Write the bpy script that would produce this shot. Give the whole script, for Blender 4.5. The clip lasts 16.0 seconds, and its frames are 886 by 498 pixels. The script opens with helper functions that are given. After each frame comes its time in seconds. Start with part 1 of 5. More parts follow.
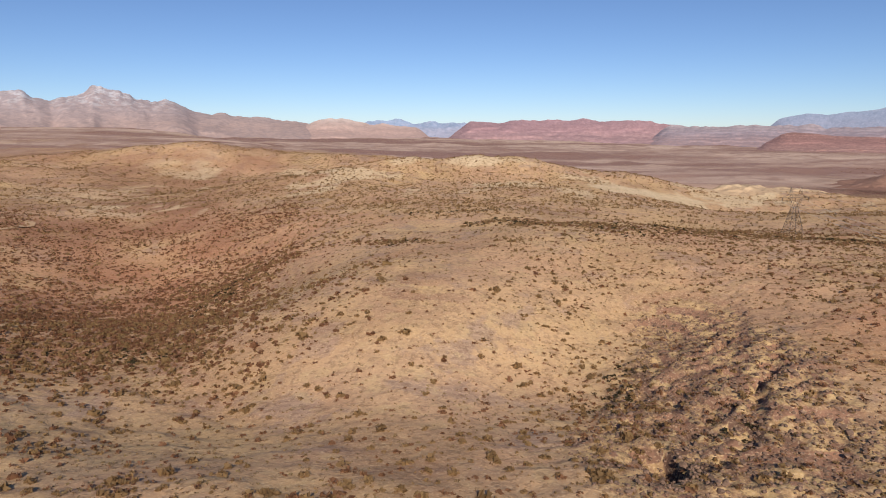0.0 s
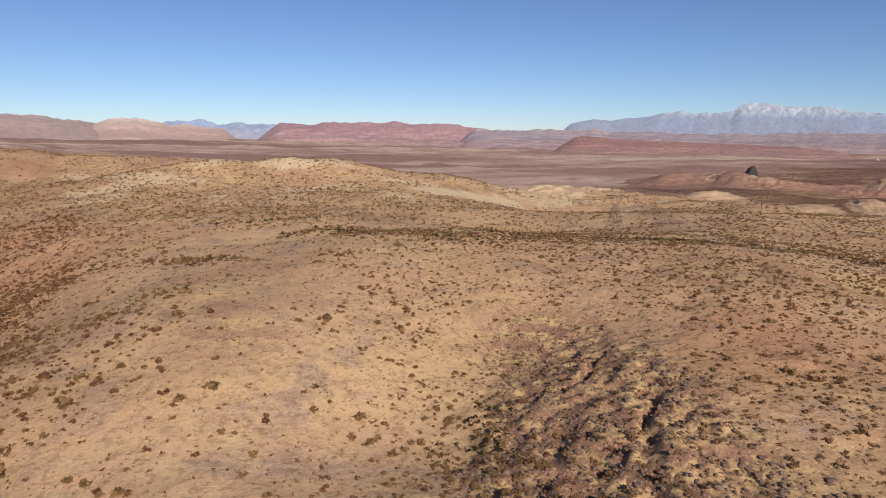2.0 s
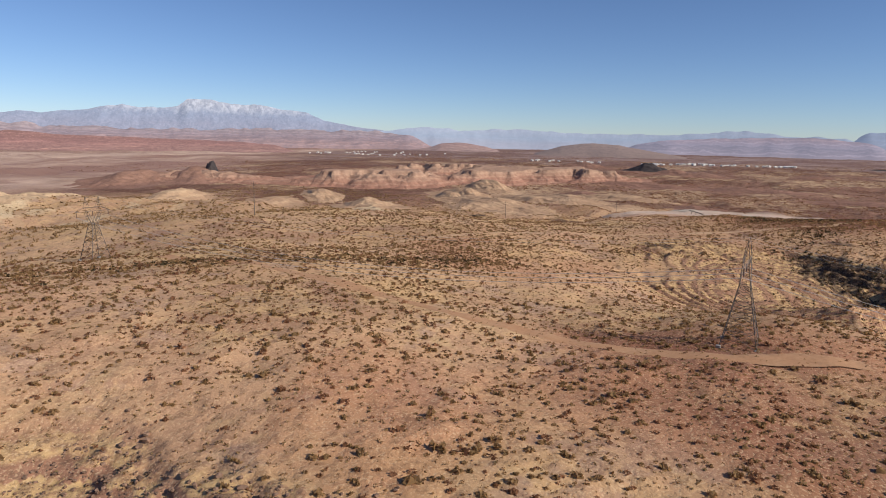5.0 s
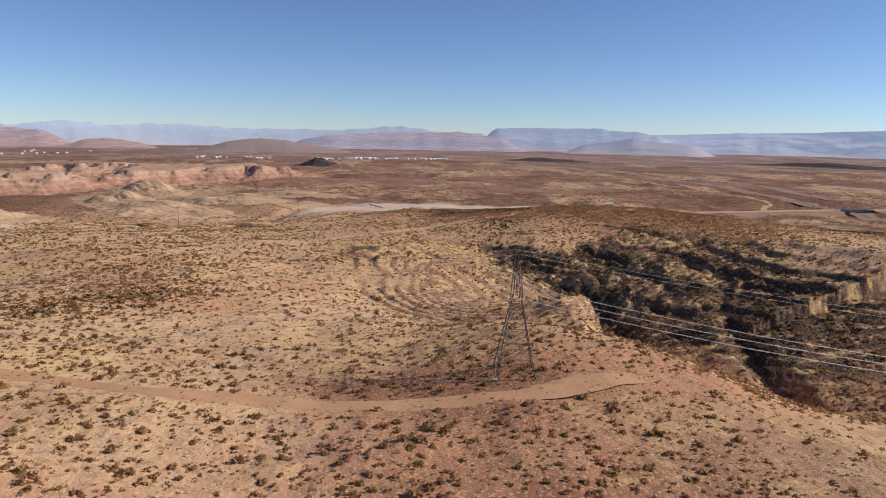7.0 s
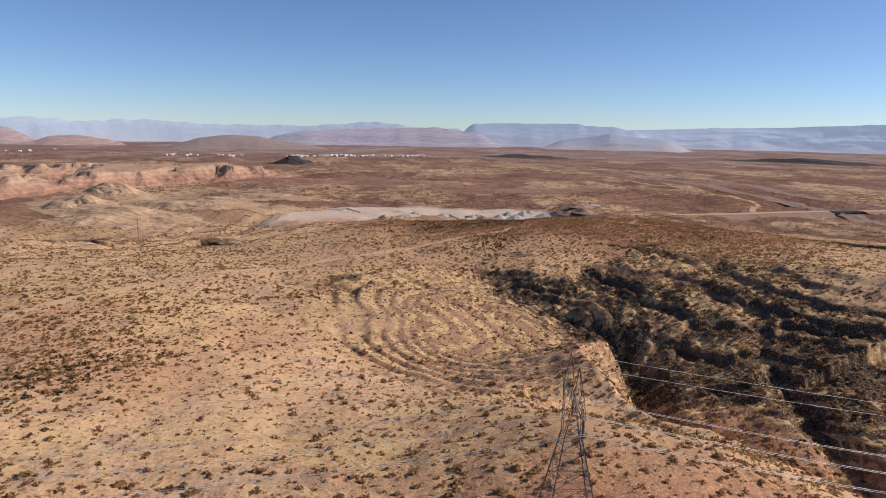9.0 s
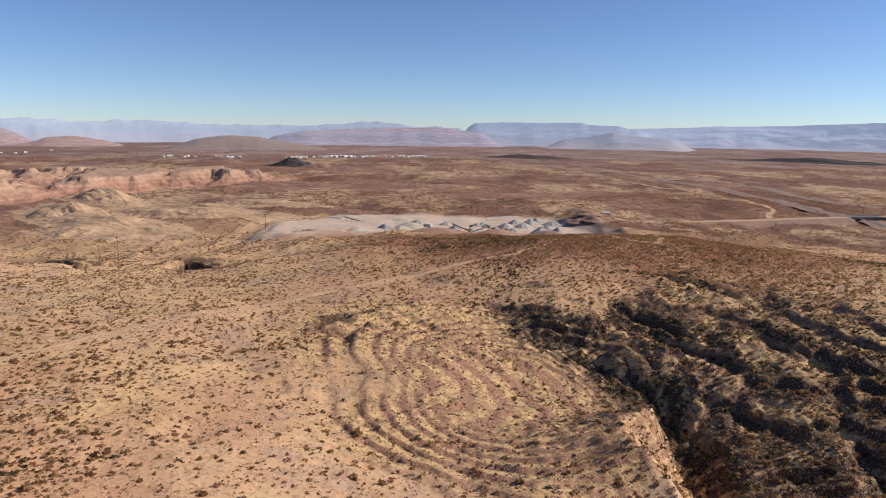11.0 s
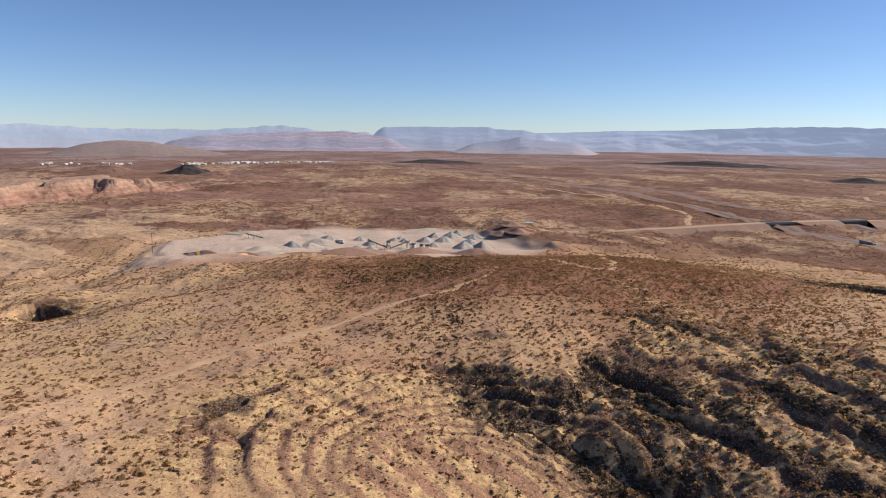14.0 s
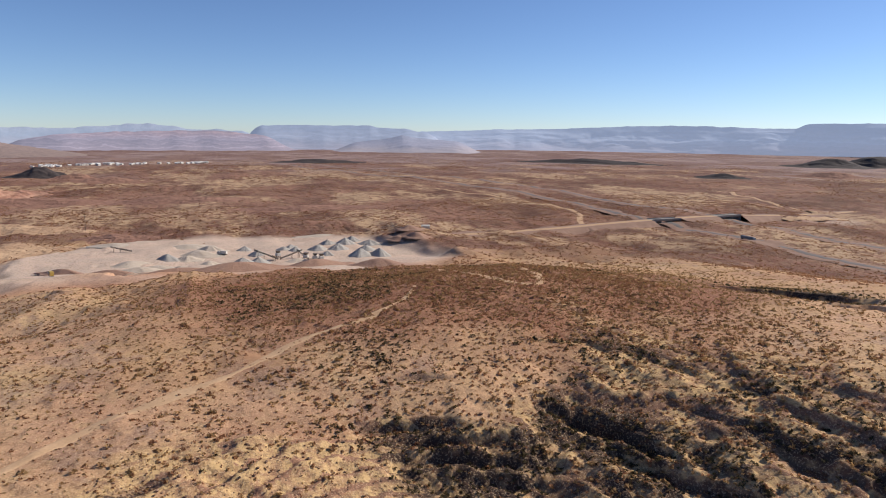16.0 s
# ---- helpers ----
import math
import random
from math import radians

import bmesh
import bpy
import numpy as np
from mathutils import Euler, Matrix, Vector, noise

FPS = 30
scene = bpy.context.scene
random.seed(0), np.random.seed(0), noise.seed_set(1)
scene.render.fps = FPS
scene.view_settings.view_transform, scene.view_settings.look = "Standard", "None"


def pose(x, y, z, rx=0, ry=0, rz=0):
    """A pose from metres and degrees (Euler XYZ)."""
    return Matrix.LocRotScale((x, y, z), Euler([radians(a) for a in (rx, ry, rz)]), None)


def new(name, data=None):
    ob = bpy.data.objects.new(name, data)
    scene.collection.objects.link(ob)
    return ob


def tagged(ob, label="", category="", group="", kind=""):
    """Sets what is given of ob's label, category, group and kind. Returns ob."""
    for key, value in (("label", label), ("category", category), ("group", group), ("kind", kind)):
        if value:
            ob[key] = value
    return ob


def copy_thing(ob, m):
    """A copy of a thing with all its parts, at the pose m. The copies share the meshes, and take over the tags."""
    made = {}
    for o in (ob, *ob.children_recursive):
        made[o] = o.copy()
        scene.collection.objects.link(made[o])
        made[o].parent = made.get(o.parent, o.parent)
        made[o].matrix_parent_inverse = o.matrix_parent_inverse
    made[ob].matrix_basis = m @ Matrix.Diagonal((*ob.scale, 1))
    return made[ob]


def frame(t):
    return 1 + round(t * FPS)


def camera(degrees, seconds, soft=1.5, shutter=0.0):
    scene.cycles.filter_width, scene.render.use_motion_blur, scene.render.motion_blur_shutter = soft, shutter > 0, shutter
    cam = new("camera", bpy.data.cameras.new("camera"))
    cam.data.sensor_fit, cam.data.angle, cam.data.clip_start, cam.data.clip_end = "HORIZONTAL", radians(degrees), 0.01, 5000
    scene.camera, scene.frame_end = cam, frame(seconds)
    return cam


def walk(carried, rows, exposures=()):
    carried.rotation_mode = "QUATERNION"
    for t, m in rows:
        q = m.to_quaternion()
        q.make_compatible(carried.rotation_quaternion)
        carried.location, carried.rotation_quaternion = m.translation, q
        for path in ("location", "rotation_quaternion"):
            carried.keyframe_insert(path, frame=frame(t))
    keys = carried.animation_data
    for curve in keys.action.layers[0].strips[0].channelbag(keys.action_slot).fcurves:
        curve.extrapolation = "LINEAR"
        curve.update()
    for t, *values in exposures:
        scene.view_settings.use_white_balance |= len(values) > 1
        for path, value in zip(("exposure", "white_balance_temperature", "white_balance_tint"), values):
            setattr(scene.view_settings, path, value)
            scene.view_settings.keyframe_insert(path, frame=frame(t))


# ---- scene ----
cam = camera(67.4, 16.0, soft=1.0)
METRES, EYE, TILT, LEAN, TURN = 300.0, 44.0, -10.3, 0.0, 0.0
ROWS = [
    (0.0, 0.0, 0.0, 0.0, 0.0, 0.0, -0.0),
    (0.5, -0.0023, 0.0205, 0.0022, -3.72, -0.04, 0.48),
    (1.0, -0.0034, 0.0434, 0.0052, -7.45, -0.02, 1.02),
    (1.5, -0.0029, 0.069, 0.0083, -11.34, -0.0, 1.66),
    (2.0, -0.0008, 0.0971, 0.0123, -15.73, -0.12, 2.33),
    (2.5, 0.0032, 0.1269, 0.0167, -20.98, -0.39, 3.14),
    (3.0, 0.0097, 0.1575, 0.0215, -27.37, -0.86, 4.08),
    (3.5, 0.0186, 0.1868, 0.0264, -34.58, -1.47, 5.05),
    (4.0, 0.0308, 0.2166, 0.0316, -42.89, -2.35, 6.1),
    (4.5, 0.0459, 0.2439, 0.0362, -51.38, -3.41, 7.05),
    (5.0, 0.0649, 0.2698, 0.0407, -60.31, -4.74, 7.92),
    (7.5, 0.2006, 0.348, 0.0553, -90.45, -10.03, 9.29),
    (8.0, 0.2317, 0.3521, 0.0642, -90.52, -10.17, 9.31),
    (8.5, 0.2633, 0.3549, 0.0726, -90.57, -10.22, 9.37),
    (9.0, 0.2955, 0.3568, 0.081, -90.65, -10.3, 9.4),
    (11.5, 0.4529, 0.3614, 0.1051, -90.57, -10.4, 9.62),
    (12.0, 0.4863, 0.363, 0.1069, -90.56, -10.34, 9.61),
    (12.5, 0.5188, 0.3646, 0.1086, -90.73, -10.29, 9.62),
    (13.0, 0.5514, 0.367, 0.1103, -92.85, -10.53, 9.58),
    (13.5, 0.584, 0.3697, 0.1119, -95.77, -10.94, 9.54),
    (14.0, 0.6169, 0.3725, 0.1134, -98.59, -11.42, 9.48),
    (14.5, 0.6495, 0.3752, 0.115, -101.16, -11.9, 9.42),
    (15.0, 0.6823, 0.3783, 0.1169, -103.73, -12.38, 9.32),
    (15.5, 0.7144, 0.3822, 0.1183, -106.27, -12.81, 9.2),
    (16.0, 0.7464, 0.3879, 0.1202, -108.88, -13.23, 9.07),
]
walk(cam, [(t, pose(0, 0, EYE, TILT, LEAN, TURN) @ pose(METRES * x, METRES * y, METRES * z, 90 + pitch, roll, yaw)) for t, x, y, z, yaw, pitch, roll in ROWS],
     exposures=[(0.0, -0.14), (1.0, -0.16), (3.0, -0.24), (5.0, -0.06), (7.5, 0.08), (16.0, 0.14)])

# ---- light ----
SUN_AZIMUTH, SUN_HEIGHT = 176.0, 32.0      # clockwise from +y; above the horizon
world = bpy.data.worlds.new("sky")
scene.world = world
world.use_nodes = True
wn = world.node_tree.nodes
sky = wn.new("ShaderNodeTexSky")
sky.sky_type = "NISHITA"
sky.sun_disc = False
sky.sun_elevation = radians(SUN_HEIGHT)
sky.sun_rotation = radians(SUN_AZIMUTH)
sky.altitude = 3000
sky.air_density, sky.dust_density, sky.ozone_density = 1.0, 0.8, 3.0
tone = wn.new("ShaderNodeMix")
tone.data_type, tone.blend_type = "RGBA", "MULTIPLY"
tone.inputs["Factor"].default_value = 1.0
tone.inputs["B"].default_value = (0.93, 1.0, 1.16, 1.0)
world.node_tree.links.new(sky.outputs[0], tone.inputs["A"])
world.node_tree.links.new(tone.outputs["Result"], wn["Background"].inputs[0])
wn["Background"].inputs[1].default_value = 0.090
sun = new("sun", bpy.data.lights.new("sun", "SUN"))
sun.data.energy, sun.data.angle, sun.data.color = 5.2, radians(0.53), (1.0, 0.93, 0.82)
sun.rotation_euler = (radians(90 - SUN_HEIGHT), 0, radians(180 - SUN_AZIMUTH))
sun.location = (300, 0, 300)


# ---- materials ----
class Mat:
    """A small builder of node materials on world coordinates."""

    def __init__(self, name, rough=0.9, metal=0.0, gloss=0.2):
        self.m = bpy.data.materials.new(name)
        self.m.use_nodes = True
        self.t = self.m.node_tree
        self.b = self.t.nodes["Principled BSDF"]
        self.b.inputs["Roughness"].default_value = rough
        self.b.inputs["Metallic"].default_value = metal
        self.b.inputs["Specular IOR Level"].default_value = gloss
        self.place = self.t.nodes.new("ShaderNodeNewGeometry").outputs["Position"]

    def put(self, socket, value):
        if isinstance(value, bpy.types.NodeSocket):
            self.t.links.new(value, socket)
        elif isinstance(value, (tuple, list)) and len(value) == 3 and len(socket.default_value) == 4:
            socket.default_value = (*value, 1.0)
        else:
            socket.default_value = value

    def noise(self, size, detail=4, stretch=None, rough=0.55):
        where = self.place
        if stretch:
            node = self.t.nodes.new("ShaderNodeVectorMath")
            node.operation = "MULTIPLY"
            self.put(node.inputs[0], where)
            node.inputs[1].default_value = stretch
            where = node.outputs[0]
        node = self.t.nodes.new("ShaderNodeTexNoise")
        self.put(node.inputs["Vector"], where)
        node.inputs["Scale"].default_value = 1.0 / size
        node.inputs["Detail"].default_value = detail
        node.inputs["Roughness"].default_value = rough
        return node.outputs["Fac"]

    def cells(self, size):
        node = self.t.nodes.new("ShaderNodeTexVoronoi")
        self.put(node.inputs["Vector"], self.place)
        node.inputs["Scale"].default_value = 1.0 / size
        return node.outputs["Distance"]

    def ramp(self, value, low, high, a=0.0, b=1.0):
        node = self.t.nodes.new("ShaderNodeMapRange")
        self.put(node.inputs["Value"], value)
        for key, v in (("From Min", low), ("From Max", high), ("To Min", a), ("To Max", b)):
            self.put(node.inputs[key], v)
        return node.outputs["Result"]

    def math(self, kind, a, b=0.0):
        node = self.t.nodes.new("ShaderNodeMath")
        node.operation = kind
        self.put(node.inputs[0], a)
        self.put(node.inputs[1], b)
        return node.outputs[0]

    def mix(self, fac, a, b, kind="MIX"):
        node = self.t.nodes.new("ShaderNodeMix")
        node.data_type, node.blend_type = "RGBA", kind
        self.put(node.inputs["Factor"], fac)
        self.put(node.inputs["A"], a)
        self.put(node.inputs["B"], b)
        return node.outputs["Result"]

    def attr(self, name):
        node = self.t.nodes.new("ShaderNodeAttribute")
        node.attribute_name = name
        return node.outputs["Fac"]

    def height_z(self):
        node = self.t.nodes.new("ShaderNodeSeparateXYZ")
        self.put(node.inputs[0], self.place)
        return node.outputs["Z"]

    def piece(self):
        return self.t.nodes.new("ShaderNodeNewGeometry").outputs["Random Per Island"]

    def whole(self):
        return self.t.nodes.new("ShaderNodeObjectInfo").outputs["Random"]

    def bump(self, value, depth, strength=1.0):
        node = self.t.nodes.new("ShaderNodeBump")
        node.inputs["Strength"].default_value = strength
        node.inputs["Distance"].default_value = depth
        self.put(node.inputs["Height"], value)
        self.put(self.b.inputs["Normal"], node.outputs[0])

    def done(self, colour):
        self.put(self.b.inputs["Base Color"], colour)
        return self.m


def speckled(name, a, b, size, rough=0.9, metal=0.0, gloss=0.2, depth=0.0):
    """A plain weathered surface: two tones in large blotches, with grain."""
    m = Mat(name, rough, metal, gloss)
    c = m.mix(m.ramp(m.noise(size, 5), 0.35, 0.65), a, b)
    c = m.mix(m.ramp(m.noise(size / 9, 3), 0.3, 0.7, 0.0, 0.5), c, tuple(0.72 * v for v in a))
    if depth:
        m.bump(m.noise(size / 5, 4), depth)
    return m.done(c)


def ground_material():
    m = Mat("desert_soil", 0.95, 0.0, 0.1)
    big, mid = m.noise(70, 5), m.noise(14, 5)
    fine, grit = m.noise(1.6, 5, rough=0.65), m.noise(0.45, 3)
    straw, tan = (0.575, 0.370, 0.185), (0.585, 0.355, 0.210)
    c = m.mix(m.ramp(big, 0.38, 0.62), straw, tan)
    c = m.mix(m.ramp(m.noise(24, 6, None, 0.62), 0.50, 0.60, 0.0, 0.55), c, (0.46, 0.265, 0.165))
    c = m.mix(m.ramp(m.noise(4.5, 6, None, 0.68), 0.50, 0.60, 0.0, 0.42), c, (0.40, 0.235, 0.14))
    # lilac gravel, laid in thin stripes
    stripe = m.noise(2.2, 4, (0.35, 1.6, 1.0), 0.6)
    gravel = m.mix(m.ramp(stripe, 0.42, 0.58), (0.44, 0.295, 0.215), (0.29, 0.185, 0.14))
    c = m.mix(m.ramp(m.noise(19, 6, None, 0.66), 0.54, 0.60, 0.0, 0.65), c, gravel)
    c = m.mix(m.ramp(m.noise(6, 5), 0.54, 0.64, 0.0, 0.5), c, (0.59, 0.405, 0.205))
    red = m.mix(m.ramp(mid, 0.35, 0.65), (0.443, 0.184, 0.096), (0.515, 0.243, 0.132))
    c = m.mix(m.attr("red"), c, red)
    scrub = m.mix(m.ramp(m.noise(30, 5), 0.38, 0.62), (0.235, 0.098, 0.058), (0.33, 0.160, 0.095))
    c = m.mix(m.attr("scrub"), c, scrub)
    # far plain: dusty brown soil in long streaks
    streak = m.noise(300, 7, (0.8, 1.0, 1.0), 0.68)
    plain = m.mix(m.ramp(streak, 0.47, 0.56), (0.155, 0.062, 0.044), (0.265, 0.132, 0.096))
    plain = m.mix(m.ramp(m.noise(75, 6, None, 0.72), 0.49, 0.56, 0.0, 0.75), plain, (0.098, 0.041, 0.031))
    plain = m.mix(m.ramp(m.noise(22, 6, (0.7, 1.0, 1.0), 0.78), 0.51, 0.57, 0.0, 0.45), plain, (0.27, 0.155, 0.105))
    plain = m.mix(m.ramp(m.noise(9, 4, None, 0.75), 0.52, 0.57, 0.0, 0.7), plain, (0.085, 0.042, 0.030))
    plain = m.mix(m.math("MULTIPLY", m.ramp(m.noise(230, 6, (0.7, 1.2, 1.0), 0.6), 0.52, 0.57), m.ramp(m.noise(14, 4, None, 0.7), 0.42, 0.56, 0.1, 1.0)), plain, (0.46, 0.305, 0.185))
    c = m.mix(m.attr("plain"), c, plain)
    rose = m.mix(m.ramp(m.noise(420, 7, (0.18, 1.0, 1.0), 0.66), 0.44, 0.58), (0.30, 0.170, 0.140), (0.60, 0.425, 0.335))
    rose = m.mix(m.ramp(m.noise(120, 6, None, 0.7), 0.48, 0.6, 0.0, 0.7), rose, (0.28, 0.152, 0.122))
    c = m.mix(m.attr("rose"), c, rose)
    # haze over the far plain, painted into the ground colour as lilac
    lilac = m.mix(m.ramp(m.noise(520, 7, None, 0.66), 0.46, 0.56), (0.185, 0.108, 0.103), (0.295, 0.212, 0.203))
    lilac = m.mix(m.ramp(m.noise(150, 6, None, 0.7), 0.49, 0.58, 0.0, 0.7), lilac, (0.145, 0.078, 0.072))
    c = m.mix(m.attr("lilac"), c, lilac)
    # beds of rock, with yellow sand between
    tread = m.math("ADD", m.math("ADD", m.attr("tread"), m.ramp(m.noise(2.5, 4), 0, 1, -0.35, 0.35)), m.ramp(m.noise(11, 4), 0.3, 0.7, -0.35, 0.3))
    rock = m.mix(m.ramp(tread, 0.55, 0.95), (0.33, 0.172, 0.108), (0.56, 0.365, 0.175))
    rock = m.mix(m.ramp(m.noise(3, 5, rough=0.7), 0.46, 0.60, 0.0, 0.75), rock, (0.29, 0.155, 0.098))
    rock = m.mix(m.ramp(m.noise(1.3, 4, None, 0.7), 0.53, 0.60, 0.0, 0.6), rock, (0.15, 0.092, 0.064))
    # dark ledge rock of the gullies, with their shade painted into its colour
    dark = m.math("MULTIPLY", m.attr("painted_shade"), m.ramp(m.math("SUBTRACT", m.math("ADD", tread, m.ramp(m.noise(7, 5), 0, 1, -0.5, 0.5)), m.math("MULTIPLY", m.attr("painted_shade"), 0.55)), 0.30, 0.60, 1.0, 0.0))
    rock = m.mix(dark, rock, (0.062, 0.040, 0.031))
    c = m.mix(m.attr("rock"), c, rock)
    c = m.mix(m.attr("pale"), c, m.mix(m.ramp(mid, 0.35, 0.65), (0.63, 0.455, 0.275), (0.68, 0.51, 0.325)))
    c = m.mix(m.attr("stone"), c, m.mix(m.ramp(m.noise(26, 5), 0.4, 0.62), (0.60, 0.44, 0.345), (0.50, 0.385, 0.31)))
    # gravel, dry grass and litter
    c = m.mix(m.ramp(fine, 0.51, 0.60, 0.0, 0.5), c, m.mix(0.7, c, (0.125, 0.064, 0.038)))
    c = m.mix(m.ramp(grit, 0.34, 0.47, 0.7, 0.0), c, m.mix(0.6, c, (0.72, 0.515, 0.315)))
    m.bump(m.math("ADD", m.math("MULTIPLY", fine, 0.7), m.math("MULTIPLY", grit, 0.3)), 0.4, 1.0)
    return m.done(c)


SOIL = ground_material()
DIRT = speckled("track_dust", (0.50, 0.315, 0.18), (0.56, 0.365, 0.22), 6, depth=0.06)
RED_DIRT = speckled("red_track_dust", (0.44, 0.235, 0.125), (0.47, 0.275, 0.155), 6, depth=0.06)
ASPHALT = speckled("sunbleached_asphalt", (0.17, 0.145, 0.135), (0.21, 0.18, 0.165), 9, 0.85)
VERGE = speckled("graded_verge", (0.34, 0.21, 0.15), (0.27, 0.16, 0.115), 12)
CONCRETE = speckled("concrete", (0.36, 0.33, 0.29), (0.30, 0.27, 0.24), 4, 0.85)
STEEL = speckled("weathered_galvanised_steel", (0.17, 0.135, 0.110), (0.22, 0.175, 0.140), 1.2, 0.65, 0.35, 0.4)
CABLE = speckled("bright_aluminium_cable", (0.62, 0.60, 0.57), (0.55, 0.53, 0.50), 3, 0.5, 0.3, 0.5)
GLASSY = speckled("brown_insulator_glaze", (0.10, 0.06, 0.045), (0.13, 0.08, 0.06), 0.3, 0.25, 0.0, 0.5)


def brush_material(name, a, b, c):
    m = Mat(name, 0.85, 0.0, 0.15)
    col = m.mix(m.ramp(m.noise(25, 3), 0.35, 0.65), a, b)
    col = m.mix(m.ramp(m.piece(), 0.0, 1.0), col, c)
    thin = m.t.nodes.new("ShaderNodeBsdfTranslucent")
    both = m.t.nodes.new("ShaderNodeMixShader")
    both.inputs[0].default_value = 0.52
    m.put(thin.inputs["Color"], col)
    m.put(both.inputs[1], m.b.outputs[0])
    m.put(both.inputs[2], thin.outputs[0])
    m.put(m.t.nodes["Material Output"].inputs["Surface"], both.outputs[0])
    return m.done(col)


BRUSH = brush_material("creosote_leaves", (0.40, 0.250, 0.112), (0.43, 0.262, 0.122), (0.27, 0.165, 0.078))
BRUSH_RED = brush_material("dry_brush_twigs", (0.34, 0.168, 0.086), (0.37, 0.188, 0.100), (0.22, 0.108, 0.058))
# green brush, its colour darkened to carry gully shade as well
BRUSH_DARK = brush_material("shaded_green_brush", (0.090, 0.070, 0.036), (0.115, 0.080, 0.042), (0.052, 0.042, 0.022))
STRAW = brush_material("straw_bunchgrass", (0.40, 0.28, 0.125), (0.33, 0.23, 0.115), (0.24, 0.155, 0.075))


def butte_material(name, low, mid, cap, z0, z1):
    m = Mat(name, 0.95, 0.0, 0.1)
    z = m.math("ADD", m.height_z(), m.ramp(m.noise(40, 4), 0, 1, -5, 5))
    f = m.ramp(z, z0, z1)
    c = m.mix(m.ramp(f, 0.15, 0.5), low, mid)
    band = m.math("SINE", m.math("MULTIPLY", z, 0.9))
    c = m.mix(m.ramp(band, 0.0, 1.0, 0.0, 0.35), c, tuple(min(1, 1.3 * v) for v in mid))
    c = m.mix(m.ramp(f, 0.78, 0.92), c, cap)
    c = m.mix(m.ramp(m.noise(9, 4), 0.45, 0.65, 0.0, 0.4), c, tuple(0.6 * v for v in low))
    m.bump(m.noise(8, 5), 3.0)
    return m.done(c)


def range_material(name, foot, rock, high, z0, z1, snow=0.0, size=240, haze_glow=0.0, strata=0.0, crisp=1.0):
    """Weathered mountain rock: talus below, darker bands of cliff, chutes down the slopes, snow on the heights;
    distance haze is painted in.
    """
    m = Mat(name, 1.0, 0.0, 0.05)
    z = m.math("ADD", m.height_z(), m.ramp(m.noise(size, 5), 0, 1, -0.18 * (z1 - z0), 0.18 * (z1 - z0)))
    f = m.ramp(z, z0, z1)
    c = m.mix(m.ramp(f, 0.1, 0.45), foot, rock)
    c = m.mix(m.ramp(f, 0.5, 0.9), c, high)
    chute = m.noise(size / 5, 6, (1, 1, 0.35), 0.7)
    c = m.mix(m.ramp(chute, 0.44, 0.60, 0.0, 0.55 * crisp), c, tuple(0.68 * v for v in rock))
    c = m.mix(m.ramp(m.noise(size / 9, 5, None, 0.7), 0.5, 0.62, 0.0, 0.4 * crisp), c, tuple(min(1, 1.35 * v) for v in foot))
    if strata:
        lie = m.math("ADD", m.height_z(), m.ramp(m.noise(size * 1.2, 5), 0, 1, -0.3 * (z1 - z0), 0.3 * (z1 - z0)))
        band = m.noise(1.0, 3, None, 0.6)
        node = band.node
        mix = m.t.nodes.new("ShaderNodeCombineXYZ")
        m.put(mix.inputs[2], m.math("DIVIDE", lie, 0.13 * (z1 - z0)))
        m.put(node.inputs["Vector"], mix.outputs[0])
        c = m.mix(m.ramp(band, 0.45, 0.58, 0.0, strata), c, tuple(0.6 * v for v in rock))
        c = m.mix(m.ramp(band, 0.34, 0.42, strata, 0.0), c, tuple(min(1, 1.45 * v) for v in rock))
    if snow:
        s = m.math("MULTIPLY", m.ramp(f, 0.42, 0.8), m.ramp(m.noise(size / 4, 7, (1, 1, 0.6), 0.72), 0.49, 0.57))
        c = m.mix(m.math("MULTIPLY", s, snow), c, (0.80, 0.81, 0.84))
    m.bump(m.noise(size / 3, 6, None, 0.62), 9.0, 0.4 * crisp)
    # bluish emission stands in for the haze of distance
    if haze_glow:
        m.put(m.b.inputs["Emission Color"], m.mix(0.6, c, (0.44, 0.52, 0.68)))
        m.b.inputs["Emission Strength"].default_value = haze_glow
    return m.done(c)


# ---- meshes ----
def mesh_of(name, verts, faces, material, smooth=False):
    """A mesh from arrays of corners and of equal-sided faces."""
    verts, faces = np.asarray(verts, np.float32), np.asarray(faces, np.int32)
    me = bpy.data.meshes.new(name)
    me.vertices.add(len(verts))
    me.vertices.foreach_set("co", verts.ravel())
    n, k = faces.shape
    me.loops.add(n * k)
    me.loops.foreach_set("vertex_index", faces.ravel())
    me.polygons.add(n)
    me.polygons.foreach_set("loop_start", np.arange(n, dtype=np.int32) * k)
    me.polygons.foreach_set("use_smooth", np.full(n, smooth))
    me.update(calc_edges=True)
    me.materials.append(material)
    return me


def grid_faces(nu, nv):
    i = np.arange((nu - 1) * nv).reshape(nu - 1, nv)[:, :-1]
    return np.stack([i, i + nv, i + nv + 1, i + 1], -1).reshape(-1, 4)


def part(name, bm, material, parent=None, label=""):
    """Links a bmesh as one mesh object, under a thing or a part."""
    me = bpy.data.meshes.new(name)
    bm.to_mesh(me)
    bm.free()
    me.materials.append(material)
    ob = new(name, me)
    if parent:
        ob.parent = parent
    return tagged(ob, label)


def thing(name, place, label, category, group="", kind="", turn=0.0):
    ob = new(name)
    ob.empty_display_size = 0.5
    ob.matrix_basis = pose(*place, 0, 0, turn)
    return tagged(ob, label, category, group, kind)


